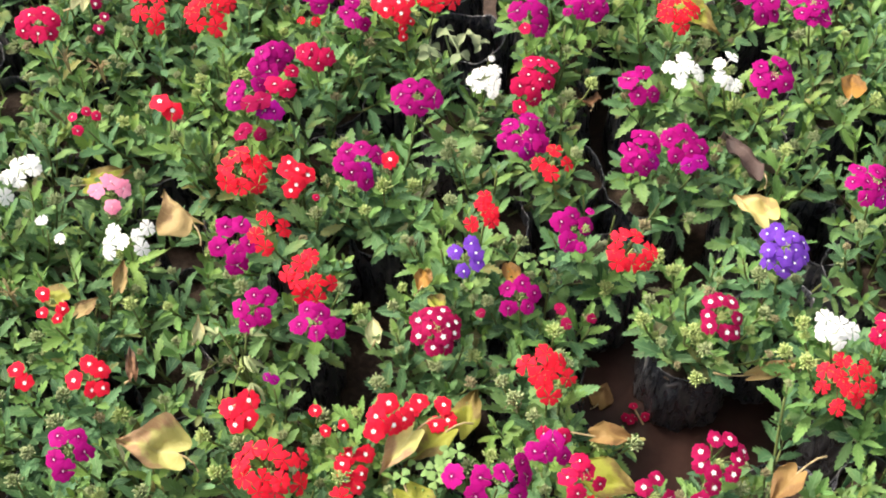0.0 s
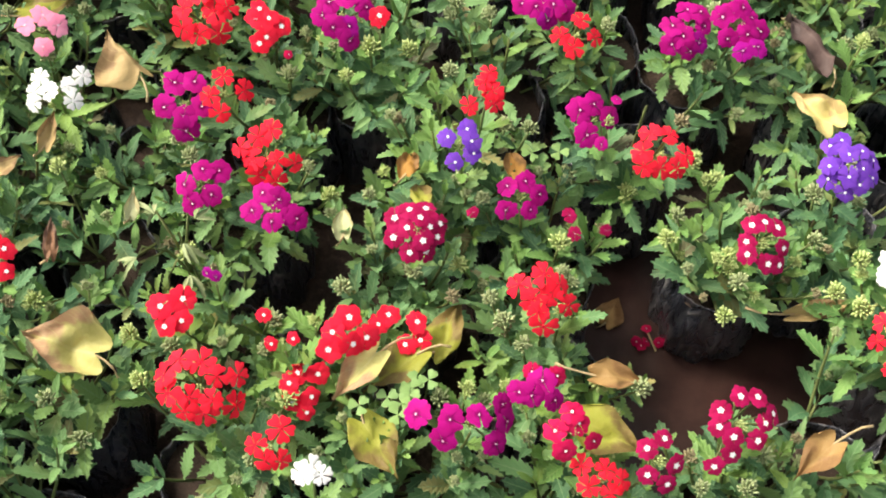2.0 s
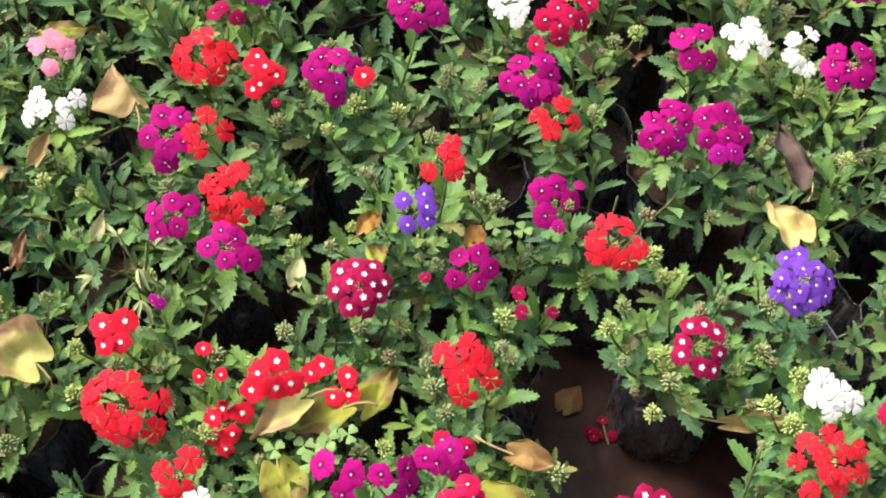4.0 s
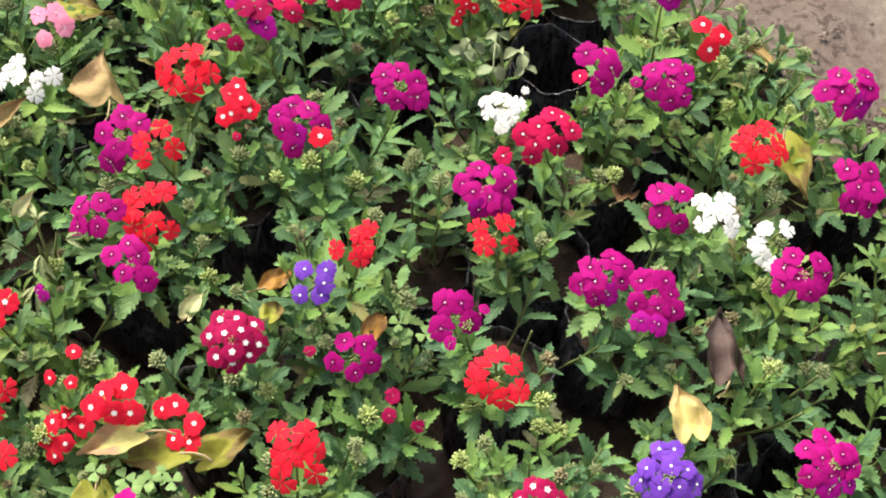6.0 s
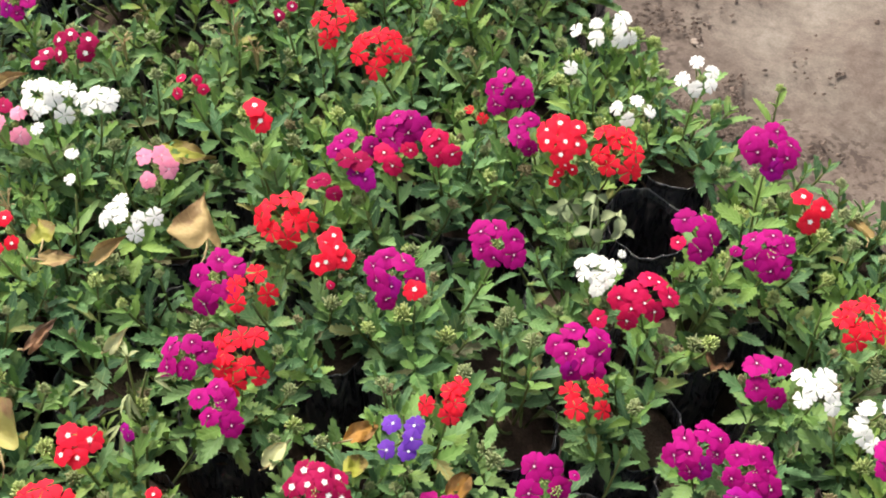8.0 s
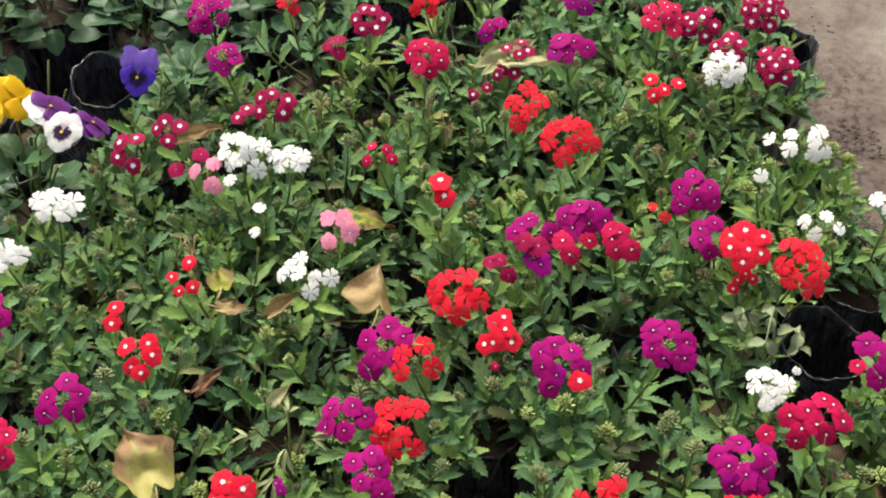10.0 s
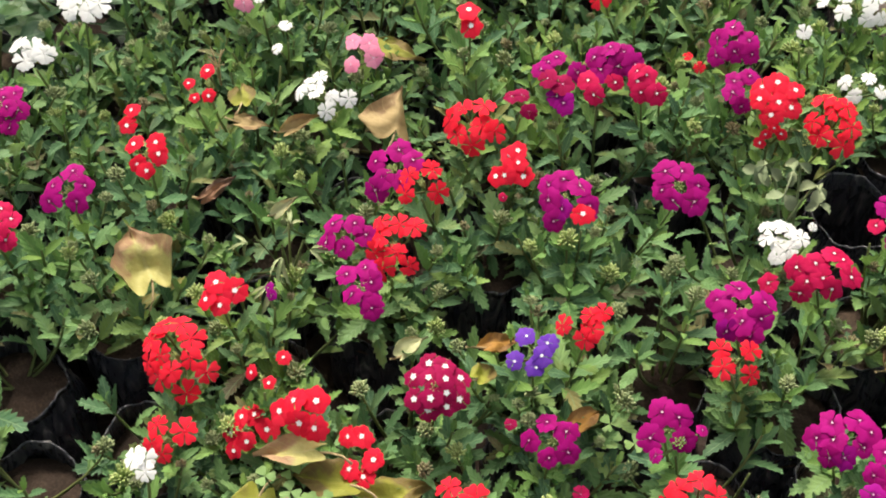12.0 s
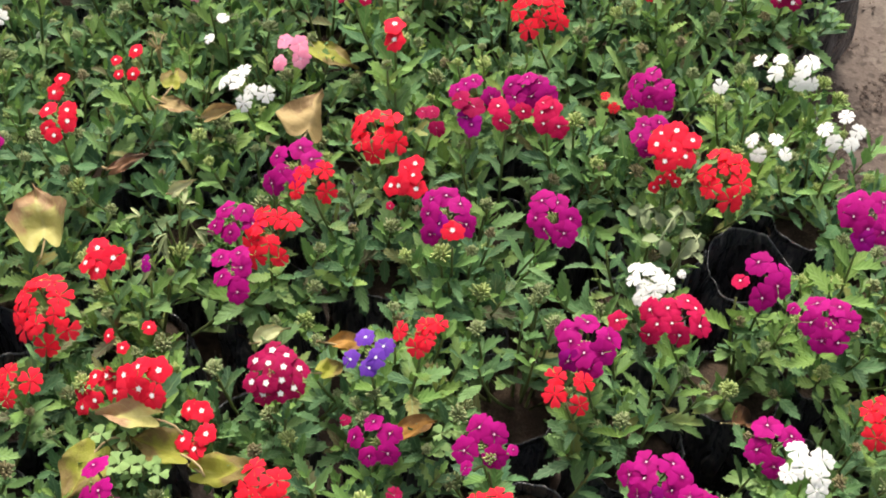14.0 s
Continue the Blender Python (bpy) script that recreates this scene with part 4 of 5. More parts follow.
head("red_eyed", -0.120, -0.072, 0.190, floret=0.0160, spots="0,13 14,7 -10,-6 4,-7 -3,-17 -8,8")
head("red_eyed", -0.028, -0.062, 0.191, floret=0.0169, spots="-9,-4 3,-5 5,9")
head("red_eyed", -0.045, -0.041, 0.191, floret=0.0170, spots="-5,-2 4,2")
head("magenta", 0.088, 0.009, 0.211, floret=0.0180, spots="-8,11 7,10 -15,-6 3,-12 14,-3")
head("scarlet", 0.198, -0.007, 0.232, floret=0.0194, spots="-3,19 11,12 -14,7 -17,-4 7,-14 18,-7 -5,-10")
head("red_eyed", -0.191, 0.009, 0.217, floret=0.0188, spots="-7,8 10,8 -9,-7 4,-7")
head("scarlet", -0.189, -0.057, 0.223, floret=0.0218, spots="-21,17 -7,24 7,17 14,4 28,-1 -23,4 -9,-4 5,-11 20,-21 -3,-18 -16,-12")
head("magenta", -0.020, -0.155, 0.232, floret=0.0196, spots="-33,18 -13,8 -22,-5 7,4 26,4 25,-8 12,-20")
head("magenta", 0.032, -0.150, 0.232, floret=0.0189, spots="10,-10 -12,4 6,6 -5,-1")
head("rose", 0.042, -0.140, 0.232, floret=0.0135, spots="-8,5 8,-4")
head("rose", 0.040, -0.192, 0.252, floret=0.0160, spots="-12,5 5,4 11,-11 -10,-10 3,13")
head("scarlet", -0.156, -0.118, 0.221, floret=0.0196, spots="-9,7 12,11 -6,-6 4,-10")
head("white", -0.135, -0.160, 0.271, floret=0.0167, spots="1,3 6,-4 -6,1")
head("scarlet", 0.062, -0.091, 0.246, floret=0.0212, spots="5,-0 6,16 -14,15 14,5 -9,2 16,-11 -8,-8 -7,-19")
head("star", 0.235, -0.105, 0.233, floret=0.0152, spots="-5,16 5,15 13,8 -13,6 -16,-3 12,-8 -3,-15 6,-19")
head("white", 0.306, -0.171, 0.254, floret=0.0200, spots="-4,12 -12,2 -2,-10 15,-7 5,2")
head("star", -0.309, 0.583, 0.228, floret=0.0172, spots="-14,-4 -9,11 1,11 15,4 11,-7 -3,-13")
head("rose", -0.223, 0.526, 0.246, floret=0.0185, spots="-16,-2 -14,7 -4,12 11,9 -3,-11 17,-1 9,-15")
head("star", -0.160, 0.513, 0.229, floret=0.0114, spots="-5,-6 6,5")
head("star", -0.145, 0.575, 0.228, floret=0.0130, spots="-10,10 2,21 5,6 -7,-15 6,-15 -11,-21 12,13")
head("magenta", -0.181, 0.616, 0.228, floret=0.0170, spots="-3,1 7,8 -4,-10")
head("magenta", -0.096, 0.610, 0.231, floret=0.0215, spots="-11,6 4,7 19,5 1,-8 -12,-10")
head("scarlet", -0.106, 0.495, 0.241, floret=0.0213, spots="-3,18 -13,1 13,9 4,-6 -3,-20")
head("scarlet", -0.053, 0.454, 0.251, floret=0.0217, spots="-18,7 -3,14 12,13 7,-5 1,-19 23,-0 -18,-8")
head("rose", -0.217, 0.386, 0.235, floret=0.0113, spots="5,6 -10,-10 13,-2 -10,5")
head("star", -0.446, 0.310, 0.231, floret=0.0178, spots="-9,5 -6,-9 4,14 12,-13")
head("star", -0.424, 0.350, 0.231, floret=0.0157, spots="-11,-2 -5,6 11,6 5,-11")
head("star", -0.346, 0.422, 0.230, floret=0.0159, spots="-14,2 -4,9 14,7 -10,-11 14,-7")
head("star", -0.366, 0.397, 0.230, floret=0.0147, spots="2,6 -3,-6")
head("white", -0.337, 0.335, 0.244, floret=0.0194, spots="-20,7 -8,12 4,11 18,12 -17,-5 0,-9 -6,-14 21,-13 8,0")
head("white", -0.292, 0.346, 0.240, floret=0.0182, spots="-15,-1 -2,6 -7,-8 11,-3 12,5")
head("pink", -0.363, 0.313, 0.226, floret=0.0173, spots="-13,-2 3,11 10,-10")
head("white", -0.332, 0.302, 0.237, floret=0.0149, spots="-0,-0")
head("white", -0.291, 0.279, 0.239, floret=0.0134, spots="-0,-1")
head("white", -0.281, 0.249, 0.239, floret=0.0122, spots="0,-0")
head("crimson", -0.387, 0.320, 0.226, floret=0.0153, spots="10,10 -9,-10")
head("white", -0.225, 0.226, 0.229, floret=0.0169, spots="-16,3 -8,13 11,0 24,5 11,-13 -4,-0 -20,-5")
head("red_eyed", -0.307, 0.178, 0.247, floret=0.0138, spots="-5,10 6,-10")
head("red_eyed", -0.314, 0.164, 0.247, floret=0.0108, spots="-5,5 6,-5")
head("red_eyed", -0.357, 0.129, 0.226, floret=0.0159, spots="-2,7 1,-7")
head("red_eyed", -0.298, 0.078, 0.258, floret=0.0157, spots="-14,4 3,12 -3,-10 10,4 6,-12")
head("magenta", -0.337, 0.024, 0.251, floret=0.0185, spots="-3,15 12,8 -13,-2 12,-6 -10,-14")
head("white", -0.445, 0.193, 0.270, floret=0.0206, spots="-16,-1 -3,8 16,6 -6,-9 12,-4")
head("white", -0.486, 0.158, 0.225, floret=0.0212, spots="-17,2 3,3 -0,-9 15,3")
head("red_eyed", 0.009, 0.588, 0.225, floret=0.0164, spots="-13,5 4,-2 16,9 -5,-11")
head("white", 0.159, 0.597, 0.190, floret=0.0179, spots="-34,-2 -14,6 -11,-10 10,5 13,18 13,-11 24,-4")
head("white", 0.128, 0.486, 0.231, floret=0.0154, spots="-0,-0")
head("white", 0.193, 0.462, 0.213, floret=0.0164, spots="-16,0 2,10 16,1 -4,-11")
head("white", 0.248, 0.475, 0.254, floret=0.0173, spots="-5,15 -16,-3 11,7 -3,-12 11,-6")
head("magenta", 0.075, 0.451, 0.225, floret=0.0195, spots="-16,1 -7,15 11,8 -11,-15 3,-7 18,-4")
head("red_eyed", -0.123, -0.042, 0.218, floret=0.0113, spots="-8,1 8,-1")
head("red_eyed", -0.129, -0.004, 0.190, floret=0.0109, spots="-0,-0")
head("crimson", 0.120, -0.018, 0.190, floret=0.0121, spots="1,7 0,-8")
head("crimson", 0.143, -0.033, 0.190, floret=0.0111, spots="0,0")
head("crimson", 0.052, 0.020, 0.190, floret=0.0097, spots="0,0")
head("purple", -0.155, 0.027, 0.222, floret=0.0089, spots="-3,2 2,-3")
head("star", 0.156, -0.225, 0.228, floret=0.0147, spots="6,20 18,15 -11,16 -16,6 -9,-4 -13,-16 -26,-21 17,-4 7,-13 25,-0")
head("star", 0.092, -0.227, 0.228, floret=0.0144, spots="8,14 -6,12 9,-6 -1,-16 -12,-5")
head("scarlet", 0.049, -0.224, 0.228, floret=0.0176, spots="-10,14 5,6 13,-5 -11,-1 3,-11")
# full heads
head("star", 0.000, 0.000, 0.233, 0.047, 12, (0.0, -0.3), None, 0.0160)
head("violet", 0.325, -0.072, 0.238, 0.050, 13, (0, -0.25), None, 0.0155)
head("scarlet", 0.296, -0.212, 0.236, 0.056, 11)
head("rose", 0.364, -0.184, 0.230, 0.036, 5)
head("magenta", 0.441, -0.050, 0.245, 0.050, 11)
head("rose", -0.377, -0.028, 0.240, 0.050, 9)
head("magenta", -0.455, 0.082, 0.239, 0.050, 11)
head("magenta", -0.429, 0.474, 0.228, 0.040, 6)
head("magenta", -0.478, 0.532, 0.234, 0.050, 10)
head("magenta", 0.530, 0.176, 0.236, 0.048, 10)
head("crimson", -0.335, 0.548, 0.215, 0.030, 3)
head("scarlet", -0.264, 0.636, 0.232, 0.046, 8)
head("scarlet", -0.402, 0.580, 0.232, 0.030, 3)
head("white", 0.064, 0.641, 0.226, 0.046, 10)
head("rose", -0.016, 0.697, 0.232, 0.050, 10)
head("star", 0.022, 0.704, 0.228, 0.044, 7)
head("star", 0.060, 0.677, 0.226, 0.042, 7)
head("star", 0.081, 0.745, 0.236, 0.052, 11)
head("star", 0.112, 0.674, 0.224, 0.046, 9)
head("purple", -0.111, 0.705, 0.230, 0.044, 6)

# ---------------------------------------------------------------- where the plants stand
RP = random.Random(23)
GAPS = ((0.185, -0.09, 0.100), (0.262, -0.175, 0.045), (0.232, 0.405, 0.045), (-0.26, 0.77, 0.075), (-0.31, 0.64, 0.060), (-0.60, 0.50, 0.080), (-0.075, 0.085, 0.024), (-0.25, -0.04, 0.045))
for px, py, vig, tl, *fr in ((0.205, 0.055, 0.9, 1.0), (0.243, -0.068, 1.0, 1.0, 0.6), (0.300, 0.115, 1.0, 0.95), (0.350, -0.205, 1.1, 1.0, 0.8), (0.09, -0.03, 1.0, 0.95), (0.06, -0.115, 1.0, 1.0), (0.03, -0.21, 1.0, 1.0),
                        (0.135, -0.265, 1.0, 1.0), (0.06, 0.075, 1.15, 1.1), (-0.02, 0.0, 1.0, 1.0), (0.165, 0.29, 0.9, 0.95), (0.228, 0.168, 1.0, 1.0), (0.325, 0.345, 1.0, 1.0), (0.37, 0.22, 1.0, 1.0), (0.17, 0.50, 1.0, 0.95, 0.8), (0.270, 0.275, 0.5, 0.85, 0.7), (0.245, 0.50, 0.9, 0.9, 0.8)):
    plant_at(px, py, "verbena", vig, tl, *fr)
row = 0
gy = -0.46
while gy < 1.02:
    gx = -1.00 + (0.055 if row % 2 else 0.0)
    while gx < 0.75:
        x, y = gx + RP.uniform(-0.018, 0.018), gy + RP.uniform(-0.018, 0.018)
        clear = all(math.hypot(x - a, y - b) > r + 0.02 for a, b, r in GAPS) and all(math.hypot(x - q[0], y - q[1]) > 0.086 for q in PLANTS)
        if clear and inside_bed(x, y):
            pansy = x < -0.50 + 0.25 * max(0.0, y - 0.42) and y > 0.20
            plant_at(x, y, "pansy" if pansy else "verbena", RP.uniform(0.85, 1.15), RP.uniform(0.85, 1.08), 0.10 if x < -0.28 else 0.28 if x < 0.15 else 0.38)
        gx += 0.110
    gy += 0.0955
    row += 1
for _ in range(6000):
    x, y = RP.uniform(-0.95, 0.72), RP.uniform(-0.45, 0.98)
    if inside_bed(x, y) and all(math.hypot(x - a, y - b) > r + 0.02 for a, b, r in GAPS) and all(math.hypot(x - q[0], y - q[1]) > 0.088 for q in PLANTS):
        plant_at(x, y, "pansy" if x < -0.50 + 0.25 * max(0.0, y - 0.42) and y > 0.20 else "verbena", RP.uniform(0.8, 1.0), RP.uniform(0.8, 1.0))
for spec in HEADS:
    best = min((q for q in PLANTS if q[2] == "verbena"), key=lambda q: (q[0] - spec[1].x) ** 2 + (q[1] - spec[1].y - 0.01) ** 2)
    best[5].append(spec)


def shoot(x, y, z, size, bright):
    """A strong leafy shoot of the nearest plant."""
    best = min((q for q in PLANTS if q[2] == "verbena"), key=lambda q: (q[0] - x) ** 2 + (q[1] - y) ** 2)
    best[7].append((Vector((x, y, z)), size, bright))


shoot(0.115, 0.106, 0.215, 1.30, False)
shoot(0.026, 0.183, 0.208, 1.35, True)
shoot(0.000, 0.170, 0.200, 1.10, True)
shoot(-0.138, 0.330, 0.220, 1.30, True)
shoot(-0.120, 0.318, 0.212, 1.10, False)
shoot(0.223, 0.060, 0.190, 0.80, False)
shoot(0.281, 0.212, 0.198, 0.95, True)
shoot(0.244, 0.209, 0.194, 0.90, True)
shoot(0.303, -0.138, 0.212, 1.25, True)
shoot(0.265, -0.145, 0.198, 1.0, True)
shoot(0.215, -0.095, 0.200, 0.85, True)
shoot(0.112, 0.204, 0.200, 1.1, False)
shoot(-0.029, 0.292, 0.208, 1.15, False)
shoot(0.401, 0.344, 0.198, 1.1, False)
shoot(0.420, 0.158, 0.200, 1.1, False)
shoot(0.412, 0.043, 0.200, 1.0, True)
shoot(0.022, 0.122, 0.196, 0.95, False)
shoot(0.045, 0.145, 0.205, 1.1, True)
shoot(0.010, 0.138, 0.192, 0.8, False)
shoot(0.262, -0.180, 0.200, 1.0, True)
shoot(0.288, -0.172, 0.204, 1.1, True)
shoot(0.300, -0.195, 0.204, 1.1, True)
shoot(0.278, -0.152, 0.200, 1.0, True)
shoot(0.301, -0.148, 0.205, 1.2, True)
shoot(0.213, -0.104, 0.200, 0.95, True)
shoot(0.222, -0.128, 0.196, 1.05, True)
shoot(0.262, -0.117, 0.200, 1.05, True)
shoot(0.114, -0.160, 0.178, 0.95, False)
shoot(0.325, 0.490, 0.236, 1.05, True)
shoot(0.179, -0.066, 0.205, 1.10, True)
shoot(0.182, -0.094, 0.205, 1.15, True)
shoot(0.184, -0.118, 0.200, 1.10, True)
shoot(0.194, -0.136, 0.195, 1.10, True)
shoot(0.195, -0.051, 0.205, 1.00, True)
shoot(0.204, -0.097, 0.212, 1.10, True)
shoot(0.212, -0.118, 0.205, 1.10, True)
shoot(0.208, -0.065, 0.210, 1.00, True)

# ---------------------------------------------------------------- bags
BAGS = [(*bag_mesh(RP), bag_soil_mesh(RP)) for _ in range(4)]
# no soil inside: five added to blacken gaps, the last at the bed's edge
EMPTY_BAGS = ((0.228, 0.402), (-0.27, 0.765), (-0.315, 0.640), (-0.60, 0.50), (0.440, -0.02), (0.105, 0.842))
for x, y in EMPTY_BAGS:
    me, rim, soil = RP.choice(BAGS)
    bag = thing("grow_bag", Matrix.Translation((x, y, 0.008)) @ Matrix.Rotation(RP.uniform(0, 6.28), 4, "Z"), "empty creased black polythene nursery bag", "grow bag", "grow bags in the bed", me)
    part("rim", rim, bag, None, "slack rolled rim")
for x, y, *_ in PLANTS:
    me, rim, soil = RP.choice(BAGS)
    bag = thing("grow_bag", Matrix.Translation((x, y, 0.008)) @ Matrix.Rotation(RP.uniform(0, 6.28), 4, "Z"), "creased black polythene nursery bag filled with potting soil", "grow bag", "grow bags in the bed", me)
    part("rim", rim, bag, None, "slack rolled rim")
    part("soil", soil, bag, None, "brown crumbly potting soil")


# ---------------------------------------------------------------- pansies
def pansy_petal(wide, long, seed):
    """A rounded petal from the flower's middle outwards, its rim waved; u runs along it."""
    verts, faces, uvs = [], [], []
    rows, cols = 9, 8
    off = Vector((seed * 7.3, seed * 3.1, 0))
    for i in range(rows + 1):
        t = i / rows
        w = wide * 0.5 * math.sqrt(max(0.0, 1 - ((t - 0.56) / 0.57) ** 2)) * (0.55 + 0.45 * min(1.0, t * 1.8))
        for k in range(cols + 1):
            s = 2 * k / cols - 1
            rim = max(abs(s), t) ** 3
            wave = 0.11 * noise.noise(off + Vector((t * 4, s * 3, 0))) * rim
            dip = 0.20 * long * abs(s) ** 2.2 * t ** 2
            verts.append((long * (t + 0.5 * wave) - dip, s * w * (1 + wave), long * (0.10 * t * t - 0.16 * t ** 3 + 0.9 * wave) - 0.10 * w * s * s))
            uvs.append((t, 0.5 + 0.5 * s))
            if i and k:
                a = (cols + 1) * i + k
                faces.append((a - cols - 2, a - cols - 1, a, a - 1))
    return verts, faces, uvs


def pansy_material(name, main, other, face):
    m, nodes, links, bsdf = material(name, 0.5, 0.25)
    uv = nodes.new("ShaderNodeUVMap")
    sep = nodes.new("ShaderNodeSeparateXYZ")
    links.new(uv.outputs[0], sep.inputs[0])
    geo = nodes.new("ShaderNodeNewGeometry")
    n = noise_node(nodes, links, 300.0, 3.0, geo.outputs["Position"])
    far = maths(nodes, links, "ADD", sep.outputs[0], maths(nodes, links, "MULTIPLY", maths(nodes, links, "SUBTRACT", n.outputs[0], 0.5), 0.35))
    far = maths(nodes, links, "ADD", far, maths(nodes, links, "MULTIPLY", maths(nodes, links, "ABSOLUTE", maths(nodes, links, "SUBTRACT", sep.outputs[1], 0.5)), 0.5))
    col = ramp(nodes, links, far, [(0.0, face), (0.44, face), (0.56, main), (1.0, other)])
    links.new(col, bsdf.inputs["Base Color"])
    bumped(nodes, links, bsdf, n.outputs[0], 0.25, 0.0008)
    let_through(m, nodes, links, bsdf, col, 0.2)
    return m


P_BLUE = pansy_material("pansy_blue", (0.085, 0.030, 0.50), (0.11, 0.045, 0.56), (0.012, 0.006, 0.05))
P_LILAC = pansy_material("pansy_lilac", (0.20, 0.11, 0.58), (0.26, 0.15, 0.62), (0.16, 0.08, 0.5))
P_YELLOW = pansy_material("pansy_yellow", (0.86, 0.52, 0.01), (0.88, 0.58, 0.02), (0.03, 0.010, 0.008))
P_GOLD = pansy_material("pansy_gold", (0.86, 0.50, 0.01), (0.90, 0.58, 0.02), (0.84, 0.48, 0.01))
P_WHITE = pansy_material("pansy_white", (0.86, 0.85, 0.83), (0.90, 0.89, 0.88), (0.03, 0.01, 0.05))
P_CLEAR = pansy_material("pansy_clear_white", (0.85, 0.83, 0.84), (0.89, 0.88, 0.90), (0.6, 0.5, 0.62))
P_PURPLE = pansy_material("pansy_purple", (0.11, 0.012, 0.16), (0.16, 0.03, 0.24), (0.09, 0.01, 0.13))
P_EYE = petal_material("pansy_eye", (0.80, 0.52, 0.03), (0.85, 0.60, 0.05), 0.05)
PANSIES = []


def pansy(x, y, z, across, way, turn, upper, lower, label, rise=0.52):
    PANSIES.append((Vector((x, y, z)), across, Vector(way), turn, upper, lower, label, rise))


def build_pansy(plant, base, spec, rng):
    place, across, way, turn, upper, lower, label, rise = spec
    m = facing(place - base, way, turn)
    top = m.translation
    pts = [Vector((0, 0, 0)), Vector((top.x * 0.5, top.y * 0.5, top.z * 0.8)), top - way.normalized() * 0.012, top]
    v, f = tube(pts, [0.0014, 0.0013, 0.0012, 0.0012], 5)
    heap = Heap()
    heap.add(v, f)
    fl = part("pansy_flower", heap.mesh("pansy_flower", [STEM]), plant, None, label)
    for ang, wide, long, mat, up in ((66, 0.62, rise, upper, -0.0020), (114, 0.62, rise, upper, -0.0030), (12, 0.48, 0.45, lower, 0.0), (168, 0.48, 0.45, lower, 0.0005), (270, 0.58, 0.46, lower, 0.0015)):
        pv, pf, pu = pansy_petal(wide * across, long * across, ang + place.x * 10)
        me = mesh_of("petal", pv, pf, [mat], None, pu)
        part("petal", me, fl, m @ Matrix.Translation((0, 0, up)) @ Matrix.Rotation(radians(ang), 4, "Z"))
    ev = [(0, 0, 0.0030)] + [(0.0017 * math.cos(k * math.pi / 4), 0.0017 * math.sin(k * math.pi / 4), 0.0022) for k in range(8)]
    part("eye", mesh_of("eye", ev, [(0, 1 + k, 1 + (k + 1) % 8) for k in range(8)], [P_EYE]), fl, m)


pansy(-0.487, 0.404, 0.236, 0.042, (0.25, -0.85, 0.75), -0.05, P_LILAC, P_BLUE, "deep blue-violet pansy flower with a yellow eye", 0.80)
pansy(-0.605, 0.296, 0.232, 0.060, (0.1, -0.6, 0.9), 0.1, P_GOLD, P_YELLOW, "yellow pansy flower with a dark blotch")
pansy(-0.590, 0.345, 0.225, 0.058, (0.9, 0.2, 0.7), 0.5, P_GOLD, P_GOLD, "plain golden pansy flower seen from its side")
pansy(-0.509, 0.300, 0.243, 0.043, (0.20, -0.60, 1.0), -0.2, P_CLEAR, P_WHITE, "white pansy flower with a dark blotch")
pansy(-0.548, 0.338, 0.232, 0.052, (0.5, 0.3, 0.9), 0.6, P_CLEAR, P_PURPLE, "purple and white pansy flower turned away")
pansy(-0.500, 0.335, 0.228, 0.046, (0.5, 0.5, 0.8), 0.2, P_PURPLE, P_PURPLE, "dark purple pansy flower turned away")
pansy(-0.590, 0.240, 0.236, 0.052, (-0.3, -0.5, 0.9), 0.2, P_CLEAR, P_CLEAR, "white pansy flower with tinted rim")
pansy(-0.708, 0.440, 0.236, 0.056, (0.2, -0.8, 0.8), 0.0, P_BLUE, P_BLUE, "dark blue pansy flower")


def grow_pansy(spec, flowers, rng):
    x, y, kind, vigour, tall, *_ = spec
    base = Vector((x, y, 0.100))
    label = "pansy plant with rounded leaves and " + (flowers[0][6].split(" pansy")[0] + " flowers" if flowers else "no open flower")
    plant = thing("pansy_plant", Matrix.Translation(base), label, "plant", "pansies in the nursery bed")
    mass = Heap()
    for i in range(34):
        a, t = i * 2.39996 + rng.uniform(-0.3, 0.3), (i + 0.5) / 34
        start = Vector((0.03 * t * math.cos(a), 0.03 * t * math.sin(a), 0.075 * (1 - t) * tall + rng.uniform(0.0, 0.02)))
        way = Vector((math.cos(a), math.sin(a), 0.75 - 0.95 * t + rng.uniform(-0.2, 0.2)))
        m = aim(start, way, (0, 0, 1), rng.uniform(0.036, 0.054) * (0.8 + 0.3 * t))
        mid = start + way.normalized() * 0.03
        if in_hole(x + mid.x, y + mid.y, 0.004):
            continue
        if i % 2 == 0:
            part("leaf", rng.choice(ROUND_MESH), plant, m)
        else:
            k = rng.randrange(len(ROUND))
            mass.add(*ROUND[k][:2], 0, ROUND[k][2], m)
    for _ in range(5):
        a = rng.uniform(0, 6.28)
        tip = Vector((0.04 * math.cos(a), 0.04 * math.sin(a), 0.09))
        v, f = tube([(0, 0, 0), tip * 0.6, tip], [0.0016, 0.0014, 0.0012], 5)
        mass.add(v, f, 1)
    tagged(part("foliage", mass.mesh("foliage", [PANSY_LEAF, STEM]), plant), kind="stuff")
    for fl in flowers:
        build_pansy(plant, base, fl, rng)


# ---------------------------------------------------------------- planting
carried = {id(q): [] for q in PLANTS}
for fl in PANSIES:
    best = min((q for q in PLANTS if q[2] == "pansy"), key=lambda q: (q[0] - fl[0].x) ** 2 + (q[1] - fl[0].y) ** 2)
    carried[id(best)].append(fl)
for n_plant, q in enumerate(PLANTS):
    rng = random.Random(1000 + n_plant)
    if q[2] == "verbena":
        grow_verbena(q, rng)
    else:
        grow_pansy(q, carried[id(q)], rng)


